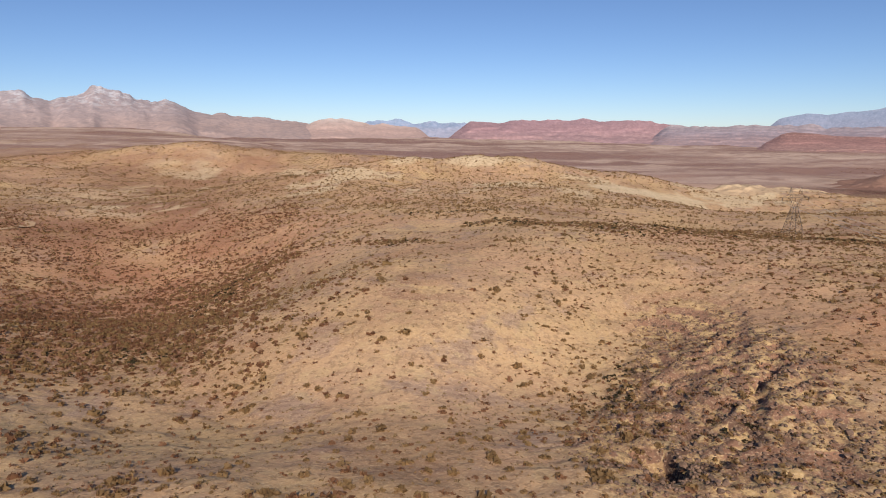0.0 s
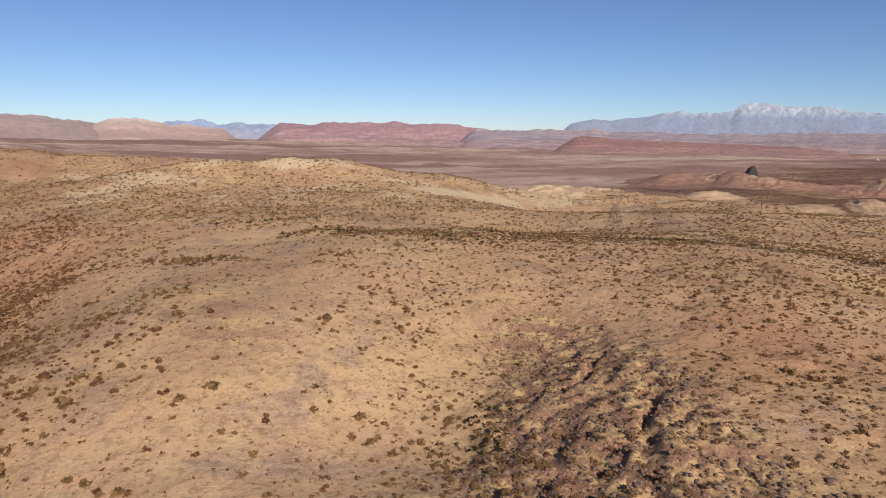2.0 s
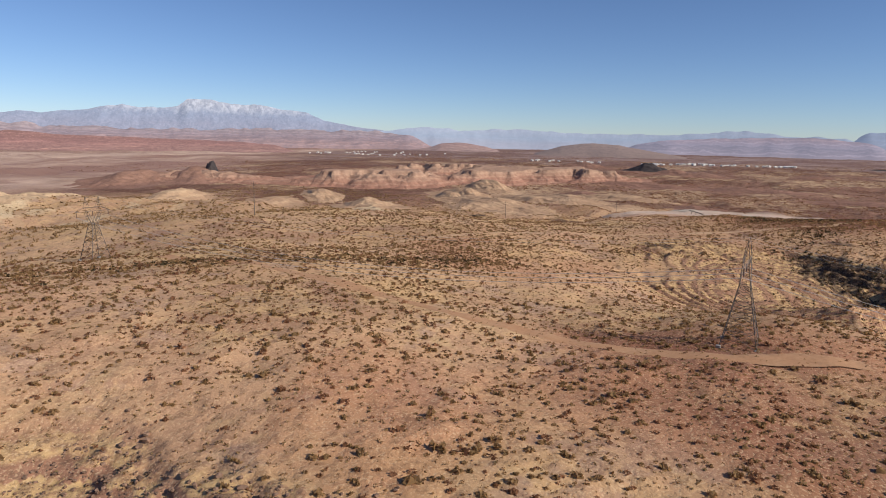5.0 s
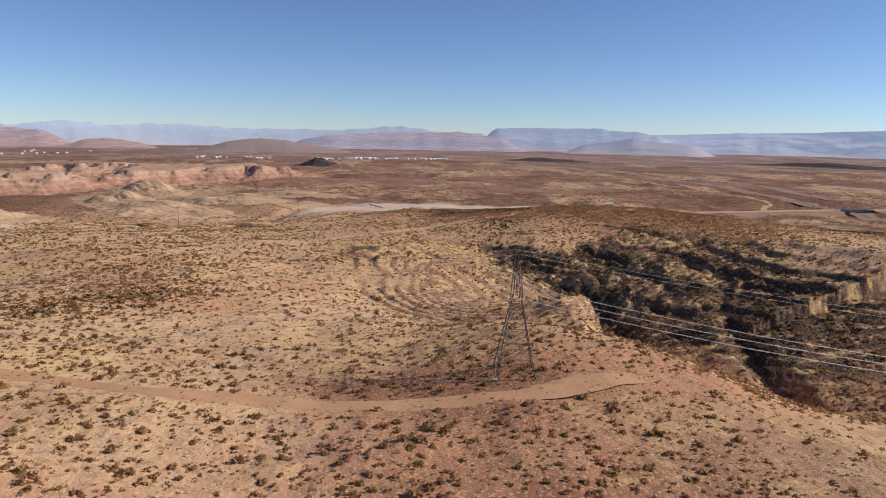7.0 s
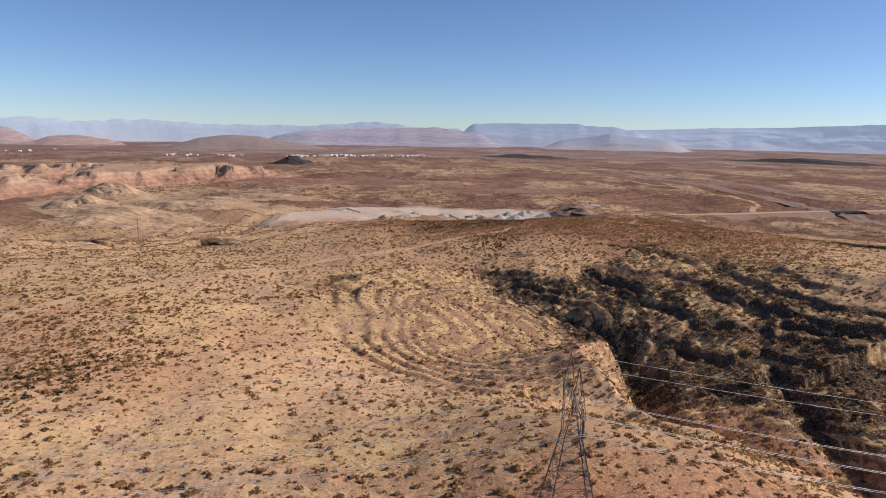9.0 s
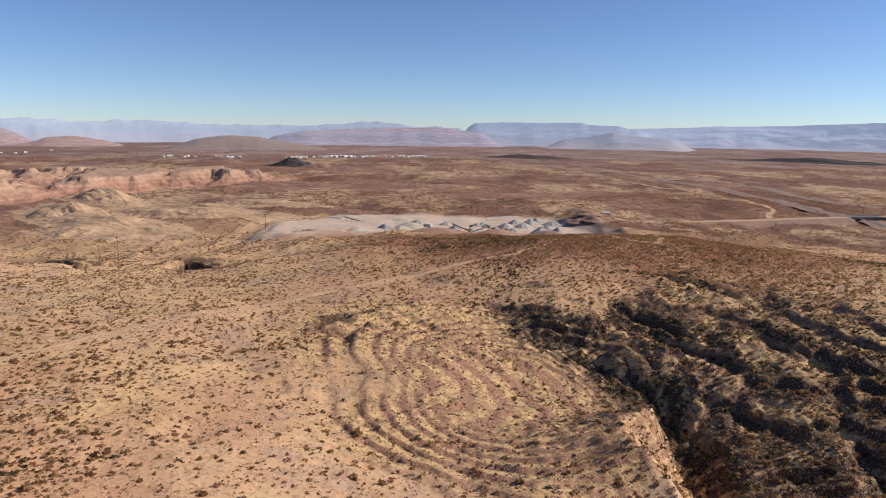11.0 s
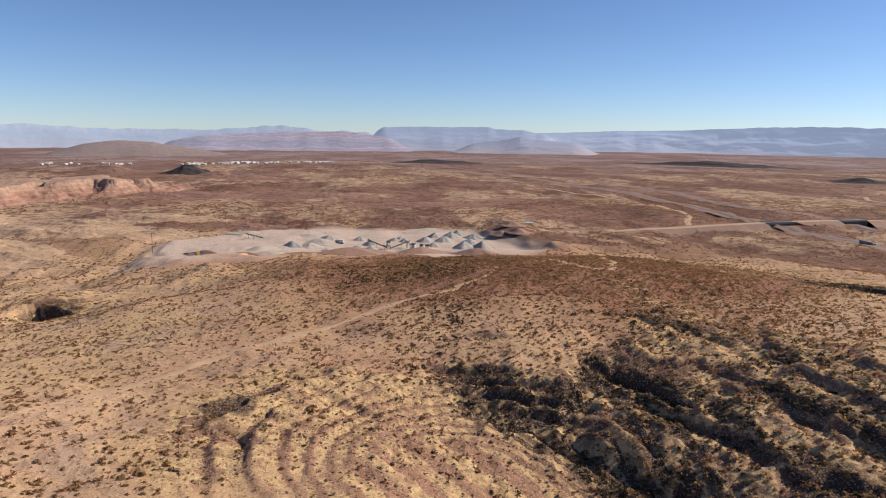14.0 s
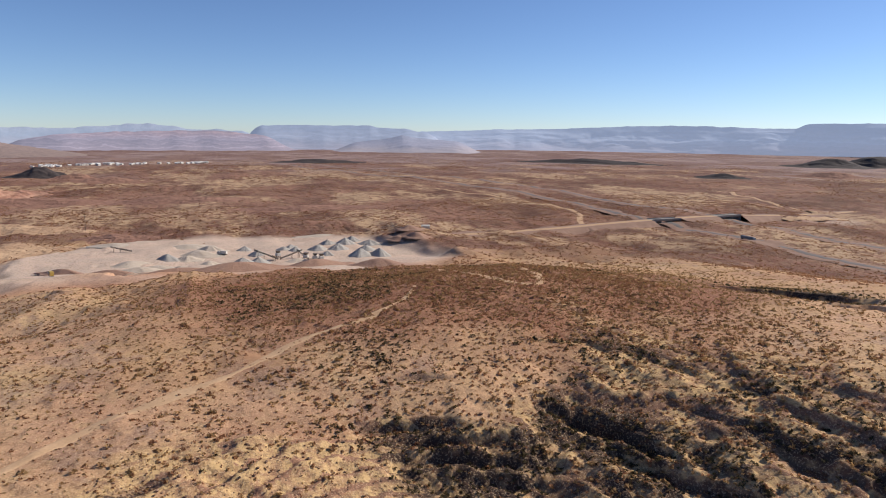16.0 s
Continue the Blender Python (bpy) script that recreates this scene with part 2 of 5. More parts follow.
def add_box(bm, size, at=(0, 0, 0), turn=None, bevel=0.0):
    r = bmesh.ops.create_cube(bm, size=1.0, matrix=Matrix.Translation(at) @ (turn or Matrix()) @ Matrix.Diagonal((*size, 1)))
    if bevel:
        edges = list({e for v in r["verts"] for e in v.link_edges})
        bmesh.ops.bevel(bm, geom=edges, offset=bevel, segments=1, affect="EDGES")


def add_bar(bm, a, b, thick, sides=4):
    a, b = Vector(a), Vector(b)
    m = Matrix.Translation((a + b) / 2) @ (b - a).to_track_quat("Z", "Y").to_matrix().to_4x4()
    bmesh.ops.create_cone(bm, cap_ends=True, segments=sides, radius1=thick / 2, radius2=thick / 2, depth=(b - a).length, matrix=m)


def boxed(size, at=(0, 0, 0), turn=None, bevel=0.0):
    bm = bmesh.new()
    add_box(bm, size, at, turn, bevel)
    return bm


# ---- the lie of the land ----
def ease(t):
    t = np.clip(t, 0.0, 1.0)
    return t * t * (3.0 - 2.0 * t)


def lattice(ix, iy, seed):
    h = (ix.astype(np.int64) * 374761393 + iy.astype(np.int64) * 668265263 + seed * 974711) & 0x7FFFFFFF
    h = ((h ^ (h >> 13)) * 1274126177) & 0x7FFFFFFF
    return ((h ^ (h >> 16)) & 0xFFFF) / 65535.0


def value_noise(x, y, seed=0):
    """Smooth noise from -1 to 1 on a unit lattice."""
    ix, iy = np.floor(x), np.floor(y)
    fx, fy = x - ix, y - iy
    fx, fy = fx * fx * (3 - 2 * fx), fy * fy * (3 - 2 * fy)
    a, b = lattice(ix, iy, seed), lattice(ix + 1, iy, seed)
    c, d = lattice(ix, iy + 1, seed), lattice(ix + 1, iy + 1, seed)
    return 2.0 * ((a + (b - a) * fx) * (1 - fy) + (c + (d - c) * fx) * fy) - 1.0


def fbm(x, y, size, octaves=4, seed=0, gain=0.5):
    total, amp = 0.0, 1.0
    for k in range(octaves):
        f = 2.03 ** k / size
        total = total + amp * value_noise(x * f + 17.3 * k, y * f - 9.1 * k, seed + k)
        amp *= gain
    return total


def ridged(x, y, size, octaves=4, seed=0):
    total, amp = 0.0, 1.0
    for k in range(octaves):
        f = 2.1 ** k / size
        total = total + amp * (1.0 - 2.0 * np.abs(value_noise(x * f + 5.7 * k, y * f + 3.3 * k, seed + k)))
        amp *= 0.5
    return total


def mound(x, y, cx, cy, size, high=1.0, size_y=None, turn=0.0):
    """A smooth swell (or hollow, when high is negative)."""
    dx, dy = x - cx, y - cy
    c, s = math.cos(math.radians(turn)), math.sin(math.radians(turn))
    u, v = (c * dx + s * dy) / size, (c * dy - s * dx) / (size_y or size)
    return high * np.exp(-0.5 * (u * u + v * v))


def along(x, y, line):
    """Distance to a broken line, how far along it (0 to 1), and the side (1: to the left of its run)."""
    best, where, side = np.full(np.shape(x), 1e9), np.zeros(np.shape(x)), np.zeros(np.shape(x))
    n = len(line) - 1
    for k in range(n):
        (ax, ay), (bx, by) = line[k], line[k + 1]
        ux, uy = bx - ax, by - ay
        ll = ux * ux + uy * uy
        t = np.clip(((x - ax) * ux + (y - ay) * uy) / ll, 0, 1)
        d = np.hypot(x - ax - t * ux, y - ay - t * uy)
        near = d < best
        best = np.where(near, d, best)
        where = np.where(near, (k + t) / n, where)
        side = np.where(near, np.sign(ux * (y - ay) - uy * (x - ax)), side)
    return best, where, side


# swells and hollows: x, y, reach, height; the western valley
VALLEY_SWELLS = [
    (-62, 215, 26, -7.4), (-62, 145, 30, -9.0), (-105, 165, 34, -7.0), (-105, 250, 40, -17.3), (-145, 320, 50, -18.9), (-185, 400, 60, -23.6),
    (-95, 345, 35, -3.7), (-220, 260, 70, -17.0), (-245, 485, 70, -8.8), (-125, 430, 45, 3.9), (-55, 480, 60, -3.5), (-235, 690, 100, -15.4),
    (-30, 810, 90, -13.0), (-28, 214, 20, 1.4), (-4, 114, 20, -2.4), (-40, 118, 22, -6.0), (-350, 560, 110, -6.5),
]
# the plateau
PLATEAU_SWELLS = [
    (15, 215, 45, 4.3), (20, 135, 30, -7.2), (70, 165, 35, -5.2), (110, 150, 35, 4.8), (165, 95, 35, -7.0), (215, 130, 40, -3.6),
    (160, 210, 60, 2.2), (60, 100, 35, -3.3), (190, 80, 30, 6.2), (226, 72, 15, -6.5), (236, 64, 15, -8.0), (216, 46, 14, -5.0), (192, 20, 24, -15.0), (60, 260, 60, 5.9), (180, 460, 70, -8.4), (0, 162, 28, 3.4),
    (26, 133, 16, -3.7), (6, 238, 25, -2.3), (10, 296, 30, -5.3), (135, 340, 45, -8.2), (66, 140, 14, 2.4), (60, 115, 14, 3.4),
    (88, 122, 14, 0.5), (130, 98, 16, 1.3), (118, 132, 14, -2.0), (136, 196, 22, 0.7), (240, 228, 30, -2.9), (248, 104, 20, -5.5),
    (55, 162, 14, -5.0), (29, 195, 18, -2.8),
]
# the ledges, the gorge and the eastern hill
EAST_SWELLS = [
    (285, 115, 40, -10.7), (270, 220, 60, -2.1), (345, 100, 40, -6.3), (330, 150, 40, -2.0), (400, 60, 45, -0.1), (410, -20, 45, -6.7),
    (480, -10, 60, 8.8), (430, 120, 40, -2.9), (390, 200, 50, -4.6), (500, 250, 60, -7.0), (560, 80, 70, 2.1), (480, -150, 70, -5.0),
    (640, 150, 70, -0.5), (830, -90, 80, 9.3), (330, 40, 35, -14.2), (350, 620, 90, 10.9), (260, 540, 60, -18.4), (523, 257, 15, 5.5), (488, 243, 18, -4.5),
    (322, 60, 15, -3.6), (306, 52, 14, -4.0), (478, 241, 22, -1.3), (300, 118, 18, 3.6), (296, 78, 18, -5.6), (292, -22, 24, 5.5),
    (470, 230, 26, 3.1), (434, 377, 60, -1.3), (345, 84, 16, -2.0), (365, 40, 16, -1.3), (366, 84, 12, -1.8),
]
SWELLS = VALLEY_SWELLS + PLATEAU_SWELLS + EAST_SWELLS
GULLY = [(356, 86), (346, 74), (336, 61), (318, 47), (290, 47), (264, 50), (246, 49), (222, 30), (200, 12), (172, -12), (90, -60)]
GULLY_BED = [-17, -21.5, -25, -25, -29, -33, -34, -36, -39, -45, -52]
SIDE_GULLY = [(322, -6), (306, 0), (292, 5), (276, 10), (262, 11), (240, 11), (212, 8)]
SIDE_BED = [-8, -11, -15, -19.5, -23.5, -29, -38]
QUARRY = (784, 112, 156, 178)


def lay(x, y):
    """The smooth lie of the land, before small relief."""
    s = x + 0.6 * np.maximum(0, y - 150) + 0.25 * np.maximum(0, -y - 50) + 0.9 * np.maximum(0, -y - 200)
    z = -54.0 * ease((s - 330) / 570)
    for cx, cy, size, high in SWELLS:
        z = z + mound(x, y, cx, cy, size, high)
    z = z + mound(x, y, 164, 90, 20, 3.0)
    # the country rises to the north-west
    z = z + 45.0 * ease((-0.75 * x + 0.66 * y - 900) / 3000)
    z = z + mound(x, y, -390, 835, 70, 18, 45) + mound(x, y, -300, 850, 50, 14, 40) + mound(x, y, -190, 890, 85, 12, 45) + mound(x, y, -60, 900, 60, 9, 40)
    z = z + mound(x, y, -25, 625, 50, 12, 26) + mound(x, y, 60, 630, 45, 11, 24) + mound(x, y, 150, 650, 50, 8, 25) + mound(x, y, -120, 600, 60, 6, 30)
    return z


def lower_of(a, b, soft):
    """The lower of two surfaces, with a rounded edge between them."""
    h = np.clip(0.5 + 0.5 * (b - a) / soft, 0, 1)
    return b + (a - b) * h - soft * h * (1 - h)


def quarry_mask(x, y):
    cx, cy, rx, ry = QUARRY
    r = (np.abs((x - cx) / rx) ** 3 + np.abs((y - cy) / ry) ** 3) ** (1 / 3)
    return 1 - ease((r + 0.06 * fbm(x, y, 40, 3, 71) - 0.9) / 0.14)


def gorge(x, y, z):
    """Cuts the two gullies into the land."""
    d, w, side = along(x, y, GULLY)
    d = np.maximum(d + 2.2 * fbm(x, y, 13, 3, 31) - 1.5, 0)
    bed = np.interp(w, np.linspace(0, 1, len(GULLY_BED)), GULLY_BED)
    steep = 2.2 - 0.85 * ease((w - 0.36) / 0.12)
    slot = 0.7 * np.minimum(d, 8) + 0.27 * np.maximum(d - 8, 0)
    z = lower_of(z, bed + np.where(side > 0, slot, d * steep), 2.0)
    d, w, side = along(x, y, SIDE_GULLY)
    d = np.maximum(d + 2.0 * fbm(x, y, 11, 3, 37) - 1.0, 0)
    bed = np.interp(w, np.linspace(0, 1, len(SIDE_BED)), SIDE_BED)
    wall = 1.35 * np.minimum(d, 9) + 0.35 * np.maximum(d - 9, 0)
    return lower_of(z, bed + np.where(side > 0, wall, 0.45 * np.minimum(d, 14) + 1.6 * np.maximum(d - 14, 0)), 2.0)


def flank(x, y):
    """The terraced south side of the gorge."""
    return np.clip(mound(x, y, 338, 22, 40, 1.3, 30, -20) + mound(x, y, 292, 8, 34, 1.2, 26) + mound(x, y, 356, 68, 12, 0.8, 20), 0, 1)


def rocky(x, y):
    """Where bare rock comes through: outcrop, ledges and gully sides."""
    m = mound(x, y, 54, 122, 14, 1.4, 34, -14) + mound(x, y, 298, 88, 40, 1.4, 34, -15)
    m = m + 0.75 * flank(x, y) + mound(x, y, 515, 252, 20, 1.0, 12)
    m = m + mound(x, y, 395, -5, 45, 0.35, 25) + mound(x, y, 45, 92, 16, 0.6) + mound(x, y, 346, 130, 22, 0.9, 16, -40)
    return np.clip(m + 0.35 * fbm(x, y, 30, 3, 55), 0, 1)


BED = 2.2


def scarp(x, y, cx, cy, facing, wide, run, deep, rag=1.0):
    """A hollow that deepens gently and ends in a steep ragged wall; facing: the bearing from the gentle end to the wall."""
    a = math.radians(facing)
    u = (x - cx) * math.sin(a) + (y - cy) * math.cos(a) + rag * min(2.6, 0.22 * wide) * fbm(x, y, 11, 4, 151, 0.6)
    v = (x - cx) * math.cos(a) - (y - cy) * math.sin(a)
    u = u + rag * 0.144 * v * v / max(wide, 8)
    v = v + 0.25 * wide * fbm(x, y, 14, 3, 153)
    return -deep * (1 + 0.45 * rag * fbm(x, y, 9, 3, 155)) * np.exp(-(np.abs(v / wide) ** 2.6)) * ease((u + run) / run) * (1 - ease(u / 1.8))


# x, y, bearing to the wall, width, run, depth
HOLLOW_SCARPS = [(507, 253, 110, 13, 20, 13), (500, 250, 110, 8, 8, 3), (512, 330, 115, 26, 12, 5), (452, -126, 145, 28, 24, 9), (412, -122, 155, 14, 10, 4), (596, 196, 115, 12, 10, 3), (33, 90, 95, 5, 7, 4.0)]
OUTCROP_SCARPS = [(62, 141, 130, 9, 2.6, 2.0), (62, 120, 122, 12, 2.6, 2.4), (55, 108, 126, 8, 2.4, 2.0), (71, 135, 134, 4, 2.2, 1.6), (47, 122, 132, 6, 2.0, 1.2), (44, 104, 140, 6, 2.0, 1.3)]
LEDGE_SCARPS = [(332, 141, 117, 6, 7, 1.8, 0.3), (338, 129, 122, 8, 5, 1.0, 0.3), (350, 116, 132, 12, 5, 1.0, 0.4), (373, 82, 103, 12, 7, 2.2, 0.3), (366, 76, 105, 17, 5, 2.6, 0.3), (358, 70, 107, 16, 5, 2.8, 0.3), (350, 64, 110, 11, 5, 2.4, 0.4)]
GORGE_SCARPS = [(360, 34, 146, 11, 7, 3.0, 0.6), (351, 28, 156, 12, 6, 2.6, 0.6), (330, 26, 156, 16, 6, 2.6, 0.6), (318, 2, 161, 15, 6, 2.2, 0.6), (296, 28, 156, 14, 7, 3.0, 0.6), (286, -12, 136, 12, 8, 5.0, 0.6), (400, 16, 146, 14, 5, 0.8, 0.6), (374, -2, 161, 15, 5, 0.8, 0.6), (352, -8, 156, 10, 5, 1.2, 0.6), (390, 72, 106, 8, 4, 1.4, 0.6)]
SCARPS = HOLLOW_SCARPS + OUTCROP_SCARPS + LEDGE_SCARPS + GORGE_SCARPS
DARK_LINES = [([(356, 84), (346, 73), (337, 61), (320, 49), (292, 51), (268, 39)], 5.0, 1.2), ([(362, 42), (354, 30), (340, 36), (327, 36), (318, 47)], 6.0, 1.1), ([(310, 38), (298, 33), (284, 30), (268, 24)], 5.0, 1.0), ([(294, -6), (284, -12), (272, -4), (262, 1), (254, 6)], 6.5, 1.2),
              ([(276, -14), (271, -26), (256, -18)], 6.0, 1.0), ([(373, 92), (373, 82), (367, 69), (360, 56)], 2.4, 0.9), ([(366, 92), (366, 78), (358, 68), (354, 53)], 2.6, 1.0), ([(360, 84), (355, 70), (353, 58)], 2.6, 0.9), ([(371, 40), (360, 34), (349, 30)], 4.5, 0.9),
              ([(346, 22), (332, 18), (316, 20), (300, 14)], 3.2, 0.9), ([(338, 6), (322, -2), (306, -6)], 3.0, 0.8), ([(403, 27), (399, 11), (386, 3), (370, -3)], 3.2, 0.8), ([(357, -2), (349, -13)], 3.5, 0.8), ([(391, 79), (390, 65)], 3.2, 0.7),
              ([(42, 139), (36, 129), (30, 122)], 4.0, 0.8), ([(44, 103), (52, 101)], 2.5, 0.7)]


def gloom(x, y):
    """Dark ledges and brush lines of the gullies, where their shade is painted in."""
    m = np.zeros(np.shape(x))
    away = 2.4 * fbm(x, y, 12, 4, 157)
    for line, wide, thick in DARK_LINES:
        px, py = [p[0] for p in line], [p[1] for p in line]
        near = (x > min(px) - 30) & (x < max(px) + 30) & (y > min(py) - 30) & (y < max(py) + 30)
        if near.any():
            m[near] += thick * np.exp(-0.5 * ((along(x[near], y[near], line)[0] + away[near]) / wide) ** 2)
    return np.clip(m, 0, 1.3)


def beds(x, y, z):
    """Which bed of rock lies at a place, counted upwards."""
    nested = np.clip(mound(x, y, 306, 92, 34, 1.5, 30), 0, 1)
    low = flank(x, y)
    ring = np.hypot(x - 300, y - 128) / 11.0
    return (1 - nested) * z / (BED + low) + (0.45 - 0.2 * low) * fbm(x, y, 30, 5, 61) + nested * ring


def height(x, y):
    x, y = np.asarray(x, float), np.asarray(y, float)
    z = lay(x, y)
    far = ease((np.hypot(x - 200, y - 80) - 600) / 900)
    z = z + 1.1 * fbm(x, y, 55, 3, 3) + 0.34 * fbm(x, y, 9, 4, 9) + far * (1 - 0.7 * ease((np.hypot(x, y) - 1500) / 1200) * (x > 0.9 * y)) * (4.0 * fbm(x, y, 420, 4, 13) + 3.5 * ridged(x, y, 210, 4, 15))
    # cut-up slopes below the plateau and in the north-west
    s = x + 0.6 * np.maximum(0, y - 150)
    cut = ease((s - 420) / 150) * ease((1300 - s) / 400) * (1 - np.exp(-0.5 * ((x - 480) / 110) ** 2) * ease((190 - y) / 140)) + 0.8 * ease((y - 420) / 200) * ease((250 - x) / 200) * ease((1800 - y) / 600)
    z = z + cut * (4.0 * ridged(x, y, 130, 5, 17) + 1.3 * ridged(x, y, 46, 4, 19)) + far * 0.9 * ridged(x, y, 95, 4, 21)
    z = gorge(x, y, z)
    rock = rocky(x, y)
    # beds of rock stand out as steps
    bed = beds(x, y, z)
    bed = bed - np.floor(bed)
    step = (ease(bed / 0.24) - bed) * BED
    calm = (1 - 0.97 * np.clip(mound(x, y, 306, 92, 34, 1.5, 30), 0, 1)) * (1 - 0.8 * np.clip(mound(x, y, 54, 122, 22, 1.5, 40), 0, 1)) * (1 - 0.2 * flank(x, y))
    z = z + rock * (calm * step + 0.5 * ridged(x, y, 7.0, 4, 41) - 0.3)
    for row in SCARPS:
        reach = 2.5 * row[3] + 2 * row[4]
        near = (np.abs(x - row[0]) < reach) & (np.abs(y - row[1]) < reach)
        if near.any():
            z[near] += scarp(x[near], y[near], *row)
    z = z + (0.45 * fbm(x, y, 9, 5, 47, 0.62) + 0.35 * ridged(x, y, 7, 3, 49)) * flank(x, y)
    # crags of the outcrop
    z = z + np.clip(mound(x, y, 54, 120, 13, 1.3, 30, -14), 0, 1) * (0.36 * ridged(x, y, 3.8, 3, 43) + 0.62 * fbm(x, y, 1.9, 2, 45))
    q = quarry_mask(x, y)
    floor = -29 - 21 * ease((x - 636) / 164) + 0.8 * fbm(x, y, 25, 3, 73)
    # worked benches, and the dug pit with its bank at the near edge
    floor = floor + 1.4 * ease((fbm(x, y, 60, 3, 75) - 0.1) / 0.1) * ease((y - 120) / 60)
    floor = floor - 4.0 * ease((0.3 * fbm(x, y, 34, 3, 77) + 0.9 * np.exp(-((x - 700) / 36) ** 2 - ((y - 165) / 50) ** 2) - 0.45) / 0.12)
    return z * (1 - q) + q * floor


# ---- end of land ----
# ---- the ground, one sheet to the horizon ----
def lines(lo, hi, step, reach, grow_up, grow_down):
    """Grid lines: even between lo and hi, wider and wider beyond."""
    core = list(np.arange(lo, hi + 0.01, step))
    out, d, p = [], step, core[-1]
    while p < reach:
        d *= grow_up
        p += d
        out.append(p)
    back, d, p = [], step, core[0]
    while p > -reach:
        d *= grow_down
        p -= d
        back.append(p)
    return np.array(back[::-1] + core + out)


def soil_masks(x, y, z):
    """What the ground is made of, from place to place, plus painted far haze and gully shade."""
    s = x + 0.6 * np.maximum(0, y - 150) + 0.25 * np.maximum(0, -y - 50) + 0.9 * np.maximum(0, -y - 200)
    n1, n2 = fbm(x, y, 45, 4, 81), fbm(x, y, 120, 4, 83)
    red = mound(x, y, -165, 330, 90, 1.0, 80) + mound(x, y, 160, 80, 12, 0.6, 26) + mound(x, y, 262, 24, 20, 0.35, 12, 20)
    red = red + mound(x, y, 235, 190, 40, 0.3) + mound(x, y, 112, 98, 32, 0.45) + mound(x, y, 470, 60, 40, 0.5)
    red = red + mound(x, y, 655, 60, 16, 1.0, 60) + mound(x, y, 690, 150, 34, 1.1, 60) + mound(x, y, 640, 150, 14, 1.0, 60)
    red = np.clip(0.8 * red + 0.35 * n1 * (red > 0.1), 0, 0.85)
    scrub = mound(x, y, 500, 20, 66, 1.6, 78) + mound(x, y, 475, -55, 40, 0.6, 26) + mound(x, y, 590, 60, 60, 0.6, 60) + mound(x, y, -98, 165, 34, 0.7, 20) + mound(x, y, 400, -10, 50, 0.2, 30)
    scrub = scrub + 0.45 * ease((y - 330 - 0.3 * x) / 200) * ease((60 - 0.24 * y - x) / 120) * ease((n2 + 1.0) / 0.8)
    scrub = scrub + mound(x, y, 236, 6, 30, 1.1, 22, 35) + mound(x, y, 126, 74, 30, 0.75, 26) + mound(x, y, 284, 22, 22, 0.9, 16) + mound(x, y, 262, 0, 22, 0.7, 22) + mound(x, y, 160, 116, 9, 0.9, 15)
    scrub = np.clip(1.2 * scrub + 0.3 * n1, 0, 1)
    plain = ease((s + 0.25 * np.maximum(0, -y) - 640 - 210 * ease((y - 110) / 160) + 60 * n2) / 240)
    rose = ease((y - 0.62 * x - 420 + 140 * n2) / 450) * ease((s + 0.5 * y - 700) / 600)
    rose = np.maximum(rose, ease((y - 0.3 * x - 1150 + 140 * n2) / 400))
    # painted haze: the lilac tone thickens with distance
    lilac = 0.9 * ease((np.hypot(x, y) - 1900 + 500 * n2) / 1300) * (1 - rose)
    rock = ease((rocky(x, y) - 0.32) / 0.4)
    rock = np.maximum(rock, 0.55 * ease((fbm(x, y, 60, 5, 91) - 0.35) / 0.4) * (1 - plain))
    pale = mound(x, y, 183, 566, 46, 1.7, 13, 18) + mound(x, y, 50, 615, 55, 0.8, 16) + mound(x, y, 330, 640, 26, 1.0, 10) + mound(x, y, 288, 598, 7, 1.4, 26, -35) + mound(x, y, 290, 640, 26, 1.2, 18)
    zone = ease((y - 430) / 90) * ease((900 - y) / 150) * ease((450 - x) / 150) * ease((x + 420) / 200)
    pale = np.maximum(ease((pale + 0.3 * n1 - 0.5) / 0.25), 0.8 * zone * ease((fbm(x, y, 34, 4, 97) - 0.30) / 0.15))
    # shade of gullies, hollows and notches, painted as near-black rock
    painted_shade = np.clip(0.82 * gloom(x, y) + mound(x, y, 264, -10, 22, 1.8, 20) + 0.3 * flank(x, y) + mound(x, y, 504, 249, 11, 1.6) + mound(x, y, 512, 332, 10, 1.2, 24) + mound(x, y, 450, -126, 18, 1.3) + mound(x, y, 347, 143, 8, 1.2) + mound(x, y, 34, 88, 5, 1.2), 0, 1)
    rock = np.maximum(rock, ease((painted_shade - 0.45) / 0.3))
    stone = quarry_mask(x, y) * (1 - 0.85 * np.clip(mound(x, y, 690, 150, 34, 1.2, 56) + 0.3 * n1, 0, 1))
    stone = np.maximum(stone, 0.6 * (1 - ease((np.hypot((x - 690) / 60, (y - 240) / 45) - 0.6) / 0.5)))
    stone = np.maximum(stone, 0.7 * (1 - ease((np.hypot((x - 900) / 40, (y + 660) / 45) - 0.6) / 0.5)))
    bed = beds(x, y, z)
    tread = ease((bed - np.floor(bed) - 0.25) / 0.3)
    return {"painted_shade": painted_shade, "tread": tread, "red": red, "scrub": scrub, "plain": plain, "rose": rose, "lilac": lilac, "rock": rock, "pale": pale, "stone": stone}


